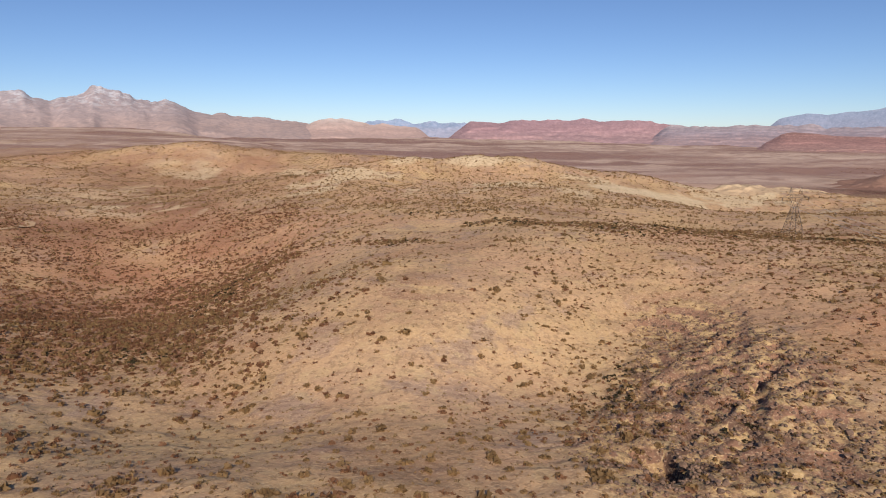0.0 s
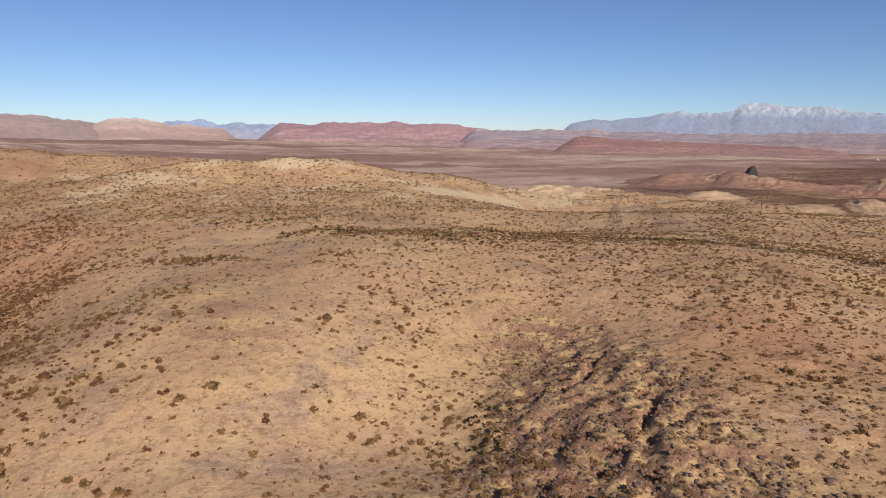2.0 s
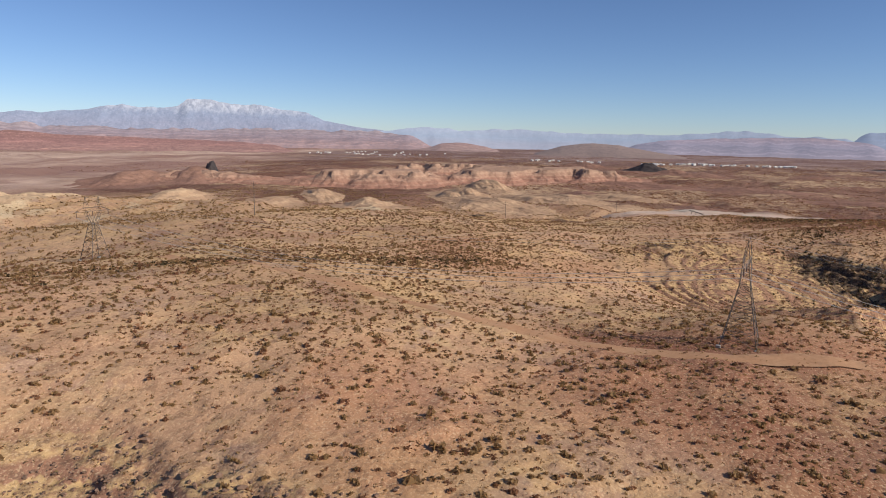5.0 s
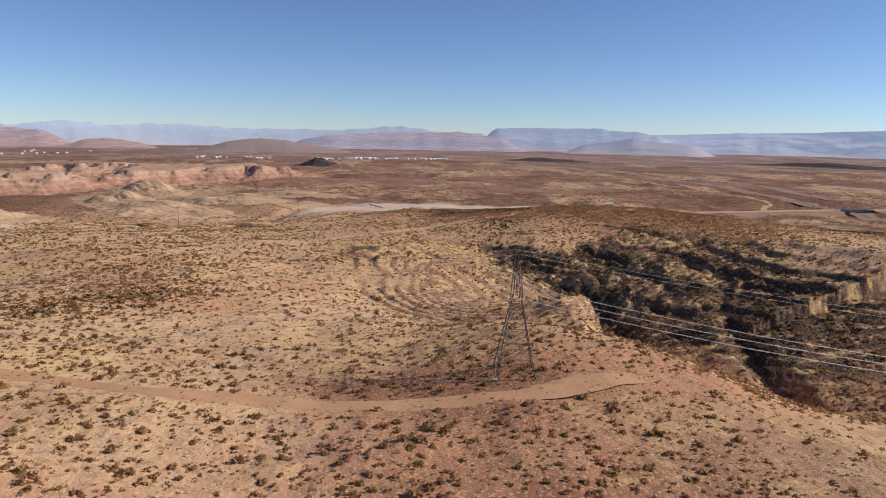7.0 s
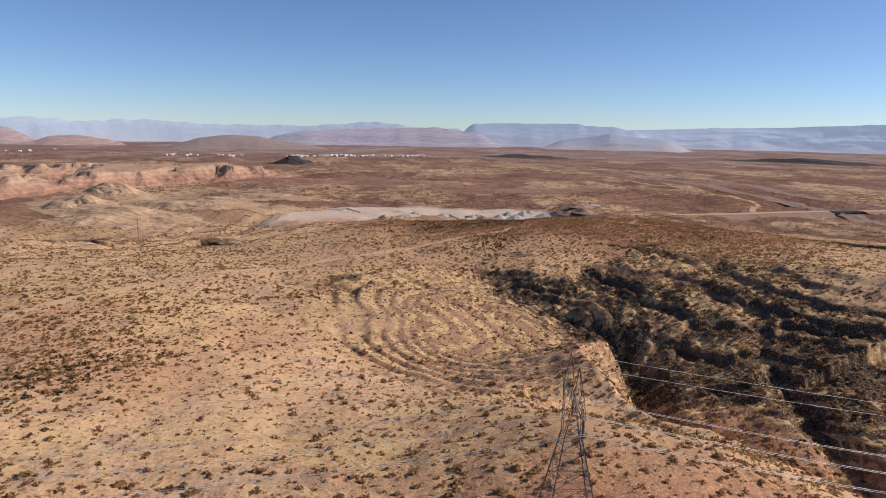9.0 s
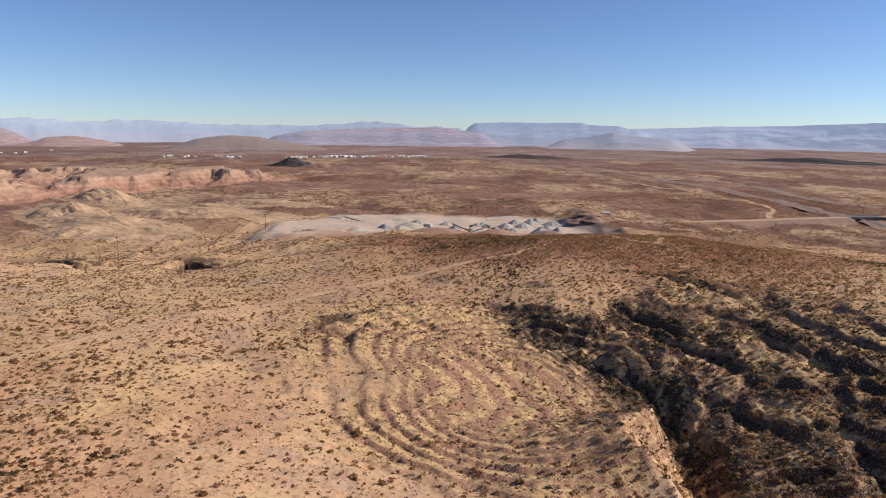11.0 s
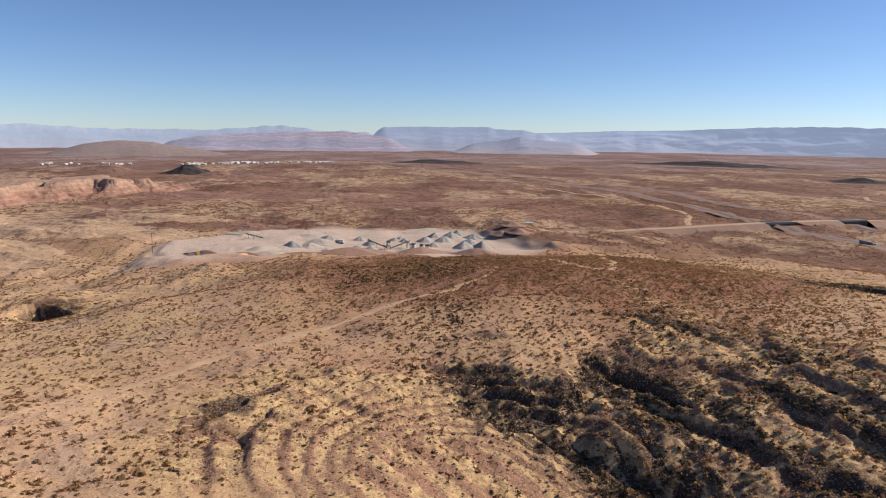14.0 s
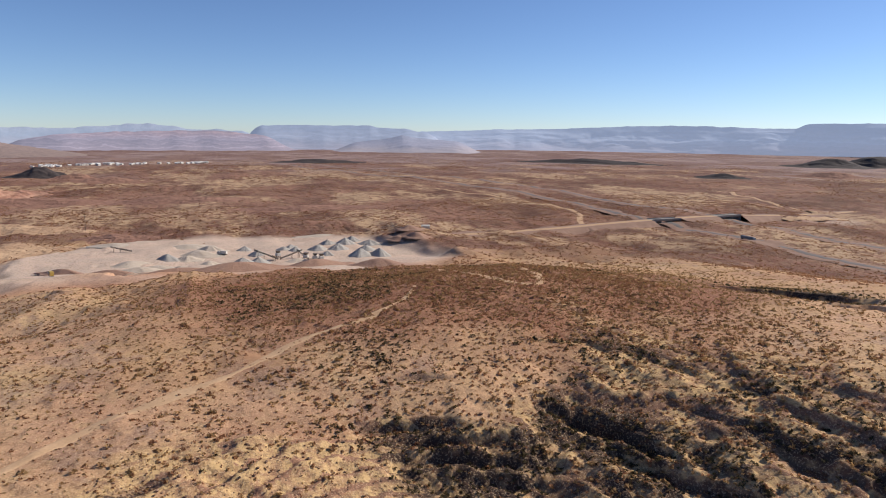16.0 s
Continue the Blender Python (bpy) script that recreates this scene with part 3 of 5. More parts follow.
def make_ground():
    xs, ys = lines(-60, 560, 1.5, 5300, 1.022, 1.035), lines(-120, 330, 1.5, 5300, 1.024, 1.035)
    xs = np.sort(np.concatenate([xs, xs[((xs > 10) & (xs < 110)) | ((xs > 250) & (xs < 390))] + 0.75]))
    ys = np.sort(np.concatenate([ys, ys[(ys > -30) & (ys < 170)] + 0.75]))
    x, y = np.meshgrid(xs, ys, indexing="ij")
    z = height(x, y)
    me = mesh_of("ground", np.stack([x, y, z], -1).reshape(-1, 3), grid_faces(len(xs), len(ys)), SOIL, True)
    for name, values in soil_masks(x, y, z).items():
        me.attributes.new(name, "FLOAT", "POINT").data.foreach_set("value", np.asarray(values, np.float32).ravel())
    tagged(new("ground", me), "dry straw-coloured desert ground with gravel and rock ledges", "ground", kind="structure")


make_ground()
FLAT = lambda x, y: float(height(np.array([x]), np.array([y]))[0])


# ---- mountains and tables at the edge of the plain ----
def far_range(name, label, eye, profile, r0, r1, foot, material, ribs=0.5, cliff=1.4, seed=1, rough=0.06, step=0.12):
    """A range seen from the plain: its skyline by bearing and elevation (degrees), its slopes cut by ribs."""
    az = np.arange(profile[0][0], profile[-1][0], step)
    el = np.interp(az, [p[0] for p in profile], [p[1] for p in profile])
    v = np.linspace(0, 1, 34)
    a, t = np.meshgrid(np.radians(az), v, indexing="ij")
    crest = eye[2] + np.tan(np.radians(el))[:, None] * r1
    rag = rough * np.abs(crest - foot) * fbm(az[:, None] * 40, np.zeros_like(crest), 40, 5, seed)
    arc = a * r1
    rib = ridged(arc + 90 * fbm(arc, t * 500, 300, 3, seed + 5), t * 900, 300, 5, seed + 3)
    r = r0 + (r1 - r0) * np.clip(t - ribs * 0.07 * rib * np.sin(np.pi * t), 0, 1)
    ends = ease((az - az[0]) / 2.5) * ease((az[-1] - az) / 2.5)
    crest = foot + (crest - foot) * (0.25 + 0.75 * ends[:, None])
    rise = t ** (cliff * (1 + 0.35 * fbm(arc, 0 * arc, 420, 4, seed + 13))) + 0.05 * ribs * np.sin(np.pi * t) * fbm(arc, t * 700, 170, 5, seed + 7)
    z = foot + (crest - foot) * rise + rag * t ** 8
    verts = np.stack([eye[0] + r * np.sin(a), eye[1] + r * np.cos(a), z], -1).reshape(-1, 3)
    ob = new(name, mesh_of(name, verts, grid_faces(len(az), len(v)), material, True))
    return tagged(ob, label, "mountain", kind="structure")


NORTH_EYE, MID_EYE, EAST_EYE, SOUTH_EYE = (0, 0, 44), (9, 66, 42), (89, 110, 49), (224, 121, 59)
LEFT_RANGE = [(-37.8, 1.94), (-35.0, 2.27), (-33.0, 2.44), (-31.7, 2.56), (-30.0, 2.00), (-28.1, 2.57), (-27.3, 2.92), (-25.8, 2.75), (-24.3, 2.44), (-21.5, 1.93), (-19.9, 1.30), (-17.8, 1.00), (-14.2, 0.79), (-11.5, 0.39), (-8.8, -0.03)]
PALE_HILL = [(-13.4, 0.15), (-11.5, 0.48), (-9.9, 0.85), (-8.5, 0.76), (-6.9, 0.48), (-4.0, 0.25), (-0.2, -0.03)]
NORTH_BLUE = [(-8.8, 0.25), (-7.1, 0.76), (-5.7, 0.67), (-4.5, 0.53), (-3.6, 0.67), (-2.6, 0.44), (0.3, 0.54), (2.2, 0.30), (5.5, -0.03)]
RED_CLIFFS = [(-0.2, -0.08), (1.5, 0.25), (2.3, 0.68), (4.6, 0.49), (6.7, 0.72), (7.9, 0.58), (11.2, 0.76), (13.0, 0.66), (15.4, 0.61), (18.3, 0.37), (20.9, -0.03), (24.2, -0.37)]
WHITE_CLIFFS = [(16.4, -0.41), (17.8, 0.03), (19.6, 0.28), (22.4, 0.16), (25.4, 0.40), (28.5, 0.23), (32.6, 0.12), (39.2, 0.04), (42.1, 0.09), (46.9, 0.21), (51.6, 0.15), (55.8, 0.03), (59.9, -0.17)]
SNOW_RANGE = [(24.5, 0.07), (26.7, 0.74), (28.5, 1.10), (29.9, 0.99), (32.6, 1.37), (34.5, 1.68), (35.3, 1.89), (36.4, 1.58), (39.2, 1.73), (39.9, 2.26), (41.3, 2.37), (42.3, 2.21), (44.0, 2.09), (46.4, 1.90), (47.8, 1.64), (49.2, 1.47), (50.6, 0.88), (53.5, 0.41), (55.6, 0.17), (58.1, -0.07)]
DARK_RED_MESA = [(25.1, -1.18), (25.9, -0.36), (27.1, -0.25), (28.9, -0.31), (30.8, -0.51), (34.5, -0.65), (39.2, -0.81), (44.0, -0.92), (46.9, -1.16), (48.8, -1.41)]
EAST_BLUE = [(47.6, -0.48), (50.3, -0.30), (54.2, -0.01), (56.1, 0.14), (57.4, 0.29), (58.8, 0.44), (60.2, 0.39), (61.6, 0.26), (66.6, 0.40), (72.0, 0.15), (75.0, 0.16), (79.1, 0.14), (83.8, 0.45), (85.7, 0.52), (87.6, 0.23), (91.4, 0.10), (94.3, -0.09)]
BANDED_MESA = [(74.5, -1.17), (76.8, -0.68), (78.6, -0.38), (80.0, -0.22), (82.8, -0.08), (84.7, -0.01), (87.6, 0.09), (89.5, 0.07), (91.4, 0.00), (93.3, -0.25), (96.2, -0.67)]
EAST_TABLE = [(90.9, -0.19), (92.1, 0.16), (92.7, 0.45), (93.5, 0.56), (102.0, 0.68), (102.6, 0.50), (104.9, 0.44), (105.9, 0.18), (109.0, 0.10)]
SOUTH_TABLES = [(101.8, -0.20), (107.0, 0.10), (111.8, 0.25), (113.2, 0.36), (118.9, 0.43), (120.3, 0.53), (123.4, 0.66), (127.8, 0.79), (129.9, 0.76), (132.0, 0.69), (136.3, 0.59), (136.9, 0.93), (137.7, 1.02), (141.9, 1.03), (146.1, 1.00), (150.4, 0.86), (153.9, 0.54)]
BLUE_KNOLL = [(98.9, -1.17), (101.8, -0.81), (103.7, -0.55), (105.2, -0.25), (106.5, -0.47), (108.9, -0.63), (112.3, -1.02)]
# haze is put into the colours: blue rock tones, bluish emission, low contrast
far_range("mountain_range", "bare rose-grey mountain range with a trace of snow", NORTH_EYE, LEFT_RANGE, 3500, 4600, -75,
          range_material("left_range_rock", (0.40, 0.275, 0.235), (0.36, 0.275, 0.265), (0.36, 0.30, 0.31), 40, 270, 0.35, haze_glow=0.10), 0.5, 1.5, 11)
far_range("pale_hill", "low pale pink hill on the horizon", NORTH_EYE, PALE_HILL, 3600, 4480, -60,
          range_material("pale_hill_rock", (0.47, 0.31, 0.26), (0.54, 0.38, 0.32), (0.60, 0.48, 0.42), 20, 115, haze_glow=0.08), 0.5, 1.2, 17)
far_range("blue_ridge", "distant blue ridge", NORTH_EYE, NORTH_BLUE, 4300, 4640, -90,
          range_material("hazy_ridge_rock", (0.31, 0.30, 0.37), (0.24, 0.29, 0.40), (0.25, 0.31, 0.42), 20, 110, haze_glow=0.18), 0.4, 1.2, 19)
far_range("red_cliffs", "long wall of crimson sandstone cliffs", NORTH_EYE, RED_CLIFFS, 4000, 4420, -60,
          range_material("crimson_sandstone", (0.37, 0.225, 0.215), (0.34, 0.195, 0.20), (0.31, 0.185, 0.20), -20, 100, 0, 160, haze_glow=0.10, strata=0.35), 1.0, 1.7, 23, 0.05)
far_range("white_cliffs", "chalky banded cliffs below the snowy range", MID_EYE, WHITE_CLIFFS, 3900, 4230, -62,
          range_material("chalk_bands", (0.34, 0.22, 0.205), (0.29, 0.225, 0.245), (0.42, 0.34, 0.34), -30, 65, 0, 140, haze_glow=0.12, strata=0.45), 0.8, 1.0, 29, 0.08)
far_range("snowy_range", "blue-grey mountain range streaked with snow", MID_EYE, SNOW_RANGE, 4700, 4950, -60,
          range_material("snowy_range_rock", (0.22, 0.225, 0.29), (0.20, 0.23, 0.31), (0.31, 0.325, 0.375), 60, 230, 0.24, 130, haze_glow=0.28), 0.5, 1.3, 31, 0.02)
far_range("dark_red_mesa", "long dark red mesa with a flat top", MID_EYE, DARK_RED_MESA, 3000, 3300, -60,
          range_material("dark_red_rock", (0.36, 0.205, 0.17), (0.30, 0.155, 0.135), (0.22, 0.115, 0.095), -50, 25, 0, 90, haze_glow=0.08, strata=0.45), 0.8, 2.0, 37, 0.03)
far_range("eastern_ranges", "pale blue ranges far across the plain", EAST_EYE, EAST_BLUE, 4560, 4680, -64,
          range_material("haze_blue_rock", (0.27, 0.27, 0.32), (0.24, 0.28, 0.35), (0.27, 0.30, 0.37), -30, 85, 0.06, 160, haze_glow=0.40, crisp=0.3), 0.3, 1.2, 41, 0.04)
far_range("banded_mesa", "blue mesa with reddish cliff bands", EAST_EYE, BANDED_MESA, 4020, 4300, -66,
          range_material("banded_mesa_rock", (0.25, 0.20, 0.23), (0.26, 0.22, 0.27), (0.36, 0.24, 0.25), -50, 62, 0, 110, haze_glow=0.30, strata=0.6, crisp=0.6), 0.3, 1.6, 43, 0.03)
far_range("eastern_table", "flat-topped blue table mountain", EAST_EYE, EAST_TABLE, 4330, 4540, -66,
          range_material("table_rock", (0.25, 0.22, 0.26), (0.23, 0.25, 0.32), (0.20, 0.24, 0.33), -50, 100, 0, 150, haze_glow=0.48, strata=0.3, crisp=0.3), 0.3, 1.1, 47, 0.015)
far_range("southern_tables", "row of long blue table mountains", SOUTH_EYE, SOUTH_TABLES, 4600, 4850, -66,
          range_material("southern_table_rock", (0.27, 0.25, 0.30), (0.26, 0.29, 0.37), (0.22, 0.26, 0.35), -50, 130, 0, 170, haze_glow=0.58, strata=0.2, crisp=0.25), 0.6, 1.1, 53, 0.015)
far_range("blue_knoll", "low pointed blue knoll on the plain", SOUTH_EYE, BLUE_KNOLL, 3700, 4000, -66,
          range_material("knoll_rock", (0.31, 0.26, 0.27), (0.26, 0.25, 0.31), (0.25, 0.26, 0.33), -50, 40, 0, 90, haze_glow=0.26, crisp=0.5), 0.5, 1.2, 59, 0.03)


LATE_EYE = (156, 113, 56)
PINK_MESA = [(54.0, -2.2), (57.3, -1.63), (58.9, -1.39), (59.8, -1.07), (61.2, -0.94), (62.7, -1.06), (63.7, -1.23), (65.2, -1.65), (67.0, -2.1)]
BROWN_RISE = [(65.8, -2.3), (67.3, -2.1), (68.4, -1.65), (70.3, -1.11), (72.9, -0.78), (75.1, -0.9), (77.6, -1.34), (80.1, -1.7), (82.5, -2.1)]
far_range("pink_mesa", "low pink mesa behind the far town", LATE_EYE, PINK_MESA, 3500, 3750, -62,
          range_material("pink_mesa_rock", (0.36, 0.235, 0.20), (0.33, 0.205, 0.18), (0.37, 0.25, 0.22), -50, 20, 0, 90, haze_glow=0.14, strata=0.6), 0.7, 1.3, 67, 0.04)
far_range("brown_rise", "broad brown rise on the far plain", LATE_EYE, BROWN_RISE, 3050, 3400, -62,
          range_material("brown_rise_soil", (0.24, 0.165, 0.135), (0.25, 0.175, 0.15), (0.27, 0.20, 0.17), -50, 30, 0, 110, haze_glow=0.12), 0.4, 1.0, 69, 0.03)


# ---- buttes, badlands and clay hills of the middle distance ----
def butte(name, label, at, size, high, material, turn=0.0, top=0.45, ribs=0.3, seed=1, power=1.0, category="hill"):
    """A hill worn by rain, its foot sunk in the ground; top: how flat it is."""
    n = 70
    u, v = np.meshgrid(np.linspace(-2.1, 2.1, n), np.linspace(-2.1, 2.1, n), indexing="ij")
    warp_u = u + 0.22 * fbm(u, v, 0.9, 3, seed)
    warp_v = v + 0.22 * fbm(u, v, 0.9, 3, seed + 4)
    body = np.exp(-0.5 * (warp_u ** 2 + warp_v ** 2) * 1.9)
    body = body + ribs * 0.13 * ridged(u, v, 0.55, 4, seed + 8) * ease(body / 0.4)
    z = high * np.where(top > 0.3, ease((body - 0.15) / 0.5), body)
    c, s = math.cos(radians(turn)), math.sin(radians(turn))
    x, y = at[0] + c * u * size[0] - s * v * size[1], at[1] + s * u * size[0] + c * v * size[1]
    z = height(x, y) - 0.06 * high + z - 4 * (np.maximum(np.abs(u), np.abs(v)) > 2.0)
    return tagged(new(name, mesh_of(name, np.stack([x, y, z], -1).reshape(-1, 3), grid_faces(n, n), material, True)), label, category, kind="structure")


BADLAND = butte_material("red_badland_clay", (0.34, 0.178, 0.126), (0.40, 0.255, 0.178), (0.26, 0.158, 0.112), -52, -14)
PALE_CLAY = butte_material("pale_clay", (0.44, 0.28, 0.175), (0.52, 0.36, 0.225), (0.55, 0.40, 0.255), -50, -5)
BASALT = speckled("black_basalt", (0.055, 0.045, 0.045), (0.085, 0.065, 0.06), 30, depth=1.0)


def badlands():
    """Red mesas and ribbed clay slopes that rise from the plain, cut by wind and rain."""
    u, v = np.meshgrid(np.arange(-620, 620, 3.6), np.arange(-330, 330, 3.6), indexing="ij")
    c, s = math.cos(radians(-38)), math.sin(radians(-38))
    x, y = 1180 + c * u - s * v, 770 + s * u + c * v
    wx, wy = u + 26 * fbm(u, v, 70, 3, 205), v + 26 * fbm(u, v, 70, 3, 207)
    body = mound(wx, wy, -165, -60, 55, 1.05, 50) + mound(wx, wy, -30, -80, 70, 1.2, 45) + mound(wx, wy, 60, 150, 130, 1.15, 60) + mound(wx, wy, 120, -40, 34, 0.7, 30)
    body = body + mound(wx, wy, 245, 10, 105, 1.15, 48) + mound(wx, wy, 400, -40, 70, 0.55, 45) + mound(wx, wy, -330, 20, 110, 0.40, 70) + mound(wx, wy, -460, 60, 90, 0.30, 60)
    body = body * (0.86 + 0.42 * fbm(u, v, 85, 3, 219)) + 0.07 * fbm(u, v, 130, 5, 211)
    body = body + 0.045 * ridged(u + 6 * fbm(u, v, 20, 3, 217), v, 12, 3, 213) * ease((body - 0.1) / 0.2)
    slope = ease((body - 0.10) / 0.12) * (1 - ease((body - 0.74) / 0.06))
    z = 21 * np.clip((body - 0.08) / 0.7, 0, 1) ** 1.5 + 7 * ease((body - 0.78) / 0.05) + slope * 1.4 * ridged(u, v, 11, 3, 215)
    edge = ease((620 - np.abs(u)) / 80) * ease((330 - np.abs(v)) / 60)
    z = height(x, y) - 2 + z * edge - 3 * (edge < 0.02)
    ob = new("red_badlands", mesh_of("red_badlands", np.stack([x, y, z], -1).reshape(-1, 3), grid_faces(*u.shape), BADLAND, True))
    tagged(ob, "eroded red and tan badlands with flat dark caps", "badlands", kind="structure")


badlands()
for at, size, high, turn, seed in (((566, 775), (60, 30), 14, 20, 31), ((430, 815), (60, 30), 12, 10, 33), ((296, 650), (30, 17), 9, 25, 35), ((530, 456), (36, 16), 7, 40, 37), ((870, 500), (95, 30), 8, 55, 39),
                                   ((1095, 593), (60, 26), 15, 45, 82), ((958, 569), (60, 22), 12, 40, 83), ((1011, 432), (55, 20), 8, 60, 84), ((888, 555), (40, 18), 10, 50, 85), ((947, 462), (50, 18), 7, 65, 86), ((1066, 368), (60, 20), 7, 75, 87), ((352, 655), (30, 15), 8, 15, 42), ((640, 835), (45, 20), 13, 35, 47), ((790, 720), (50, 18), 8, 45, 49), ((395, 350), (26, 12), 4, 40, 50), ((690, 560), (70, 28), 9, 45, 41), ((640, 690), (60, 28), 8, 30, 43), ((380, 690), (50, 22), 8, 15, 45), ((760, 420), (60, 24), 4.5, 70, 46), ((950, 400), (80, 30), 5, 70, 48)):
    butte("clay_hill", "smooth pale tan clay hill", at, size, high, PALE_CLAY, turn, 0.12, 0.8, seed)
for at, size, high, turn, seed in (((905, 1080), (16, 11), 34, 20, 51), ((1960, 505), (45, 22), 24, 80, 53), ((2170, -2090), (90, 60), 34, 45, 55), ((2140, -2300), (110, 60), 44, 45, 57),
                                   ((2560, -1290), (170, 40), 18, 60, 59), ((1700, -1180), (40, 26), 14, 40, 63), ((2700, -230), (100, 36), 14, 80, 65)):
    butte("basalt_hill", "low dark basalt hill on the plain", at, size, high, BASALT, turn, 0.25, 0.4, seed)
RED_SOIL = butte_material("bare_red_soil", (0.27, 0.145, 0.105), (0.31, 0.175, 0.125), (0.25, 0.135, 0.10), -60, -20)
for at, size, high, turn, seed in (((1085, 415), (34, 16), 8, 75, 71), ((975, 222), (26, 12), 5, 75, 72), ((2110, 740), (60, 26), 14, 70, 73), ((1920, 420), (40, 20), 12, 80, 74), ((1800, 350), (60, 28), 10, 80, 75),
                                   ((1390, 400), (80, 30), 7, 70, 76), ((880, 1090), (95, 40), 22, 40, 77), ((800, 1160), (110, 45), 18, 40, 78), ((1690, -1550), (60, 40), 16, 45, 79), ((1200, -10), (70, 24), 6, 85, 80), ((1350, 195), (70, 26), 8, 80, 81)):
    butte("soil_hill", "low bare red-brown hill on the plain", at, size, high, RED_SOIL, turn, 0.2, 0.5, seed)


# ---- roads and tracks ----
def smooth_line(points, step):
    p = np.array(points, float)
    t = np.arange(len(p))
    fine = np.linspace(0, len(p) - 1, 40 * len(p))
    q = []
    for f in fine:
        k = min(int(f), len(p) - 2)
        u = f - k
        p0, p1, p2, p3 = p[max(k - 1, 0)], p[k], p[k + 1], p[min(k + 2, len(p) - 1)]
        q.append(0.5 * (2 * p1 + (p2 - p0) * u + (2 * p0 - 5 * p1 + 4 * p2 - p3) * u * u + (3 * p1 - p0 - 3 * p2 + p3) * u ** 3))
    q = np.array(q)
    s = np.concatenate([[0], np.cumsum(np.hypot(*np.diff(q[:, :2], axis=0).T))])
    n = max(3, int(s[-1] / step))
    return np.stack([np.interp(np.linspace(0, s[-1], n), s, q[:, k]) for k in range(q.shape[1])], -1)


def ribbon(name, label, points, width, material, lift=0.06, step=3.0, across=5, wander=0.0, category="road", seed=5, shoulder=0.5):
    """A road laid on the ground (or, with a third number a point, at its own height)."""
    p = smooth_line(points, step)
    d = np.gradient(p[:, :2], axis=0)
    d /= np.linalg.norm(d, axis=1)[:, None]
    side = np.stack([-d[:, 1], d[:, 0]], -1)
    n = len(p)
    w = width * (1 + wander * fbm(np.arange(n) * step, np.zeros(n), 18, 3, seed))
    u = np.linspace(-0.5, 0.5, across)
    xy = p[:, None, :2] + side[:, None, :] * (u[None, :] * w[:, None])[..., None]
    z = height(xy[..., 0], xy[..., 1]) + lift if p.shape[1] == 2 else np.repeat(p[:, 2:3], across, 1)
    if p.shape[1] == 2:
        z = np.maximum(z, z.mean(1, keepdims=True) - 0.1)
        z[:, 0] -= lift + 0.02
        z[:, -1] -= lift + 0.02
    else:
        z[:, 0] -= shoulder
        z[:, -1] -= shoulder
    verts = np.concatenate([xy, z[..., None]], -1).reshape(-1, 3)
    return tagged(new(name, mesh_of(name, verts, grid_faces(n, across), material, True)), label, category, kind="structure")


ribbon("red_track", "graded red dirt track to the pylon", [(158, 262), (152, 215), (149, 167), (147, 150), (149, 135), (150, 119), (152, 103), (155, 90), (161, 78), (165, 70)], 5.0, RED_DIRT, 0.10, 2.0, 7, 0.5)
ribbon("track", "pale dirt track over the plateau", [(250, 232), (300, 212), (340, 190), (371, 163), (389, 147), (414, 115), (433, 96), (442, 76), (458, 58), (480, 46)], 3.4, DIRT, 0.13, 2.0, 7, 0.7)
ribbon("track", "pale dirt track over the plateau", [(441, 116), (430, 118), (422, 114), (417, 110)], 4.5, RED_DIRT, 0.10, 2.0, 5, 0.3)
ribbon("track", "pale dirt track looping over the hill", [(560, 10), (536, 16), (511, 16), (487, 11), (471, 7), (466, 0), (469, -6), (490, -14), (513, -18), (536, -26)], 4.6, DIRT, 0.2, 2.0, 5, 0.6)
ribbon("track", "pale dirt track in the valley", [(-297, 425), (-280, 433), (-267, 425), (-272, 391), (-288, 335)], 5.0, DIRT, 0.12, 3.0, 5, 0.4)
ribbon("track", "pale dirt track over the ridge", [(-61, 574), (-21, 539), (6, 470), (33, 452), (40, 390), (46, 343), (47, 309)], 4.0, DIRT, 0.12, 3.0, 5, 0.6)
ribbon("track", "pale dirt track among clay hills", [(250, 520), (272, 560), (300, 600), (330, 610), (400, 640)], 7.0, DIRT, 0.15, 4.0, 5, 0.4)
ribbon("track", "pale dirt track over the flats", [(700, 300), (640, 345), (520, 400), (420, 430), (330, 470)], 5.0, DIRT, 0.15, 4.0, 5, 0.4)
ribbon("track", "pale dirt road to the quarry", [(690, 290), (760, 330), (830, 380), (900, 460)], 9.0, DIRT, 0.2, 5.0, 5, 0.3)
def bank(points):
    """A road on an earth bank: the carriageway and the slopes to the ground."""
    p = smooth_line(points, 6.0)
    d = np.gradient(p[:, :2], axis=0)
    d /= np.linalg.norm(d, axis=1)[:, None]
    side = np.stack([-d[:, 1], d[:, 0]], -1)
    off = np.array([-24.0, -8.5, 8.5, 24.0])
    xy = p[:, None, :2] + side[:, None, :] * off[None, :, None]
    z = np.repeat(p[:, 2:3], 4, 1)
    z[:, [0, 3]] = np.minimum(z[:, [0, 3]], height(xy[:, [0, 3], 0], xy[:, [0, 3], 1]) - 0.5)
    mesh = mesh_of("road_bank", np.concatenate([xy, z[..., None]], -1).reshape(-1, 3), grid_faces(len(p), 4), VERGE)
    tagged(new("road_bank", mesh), "earth bank that carries the road to the bridges", "road", kind="structure")
    ribbon("overpass_road", "pale two-lane road on a bank", [(a, c, e + 0.25) for a, c, e in p], 11, DIRT, 0, 6.0, 5, shoulder=0.15)


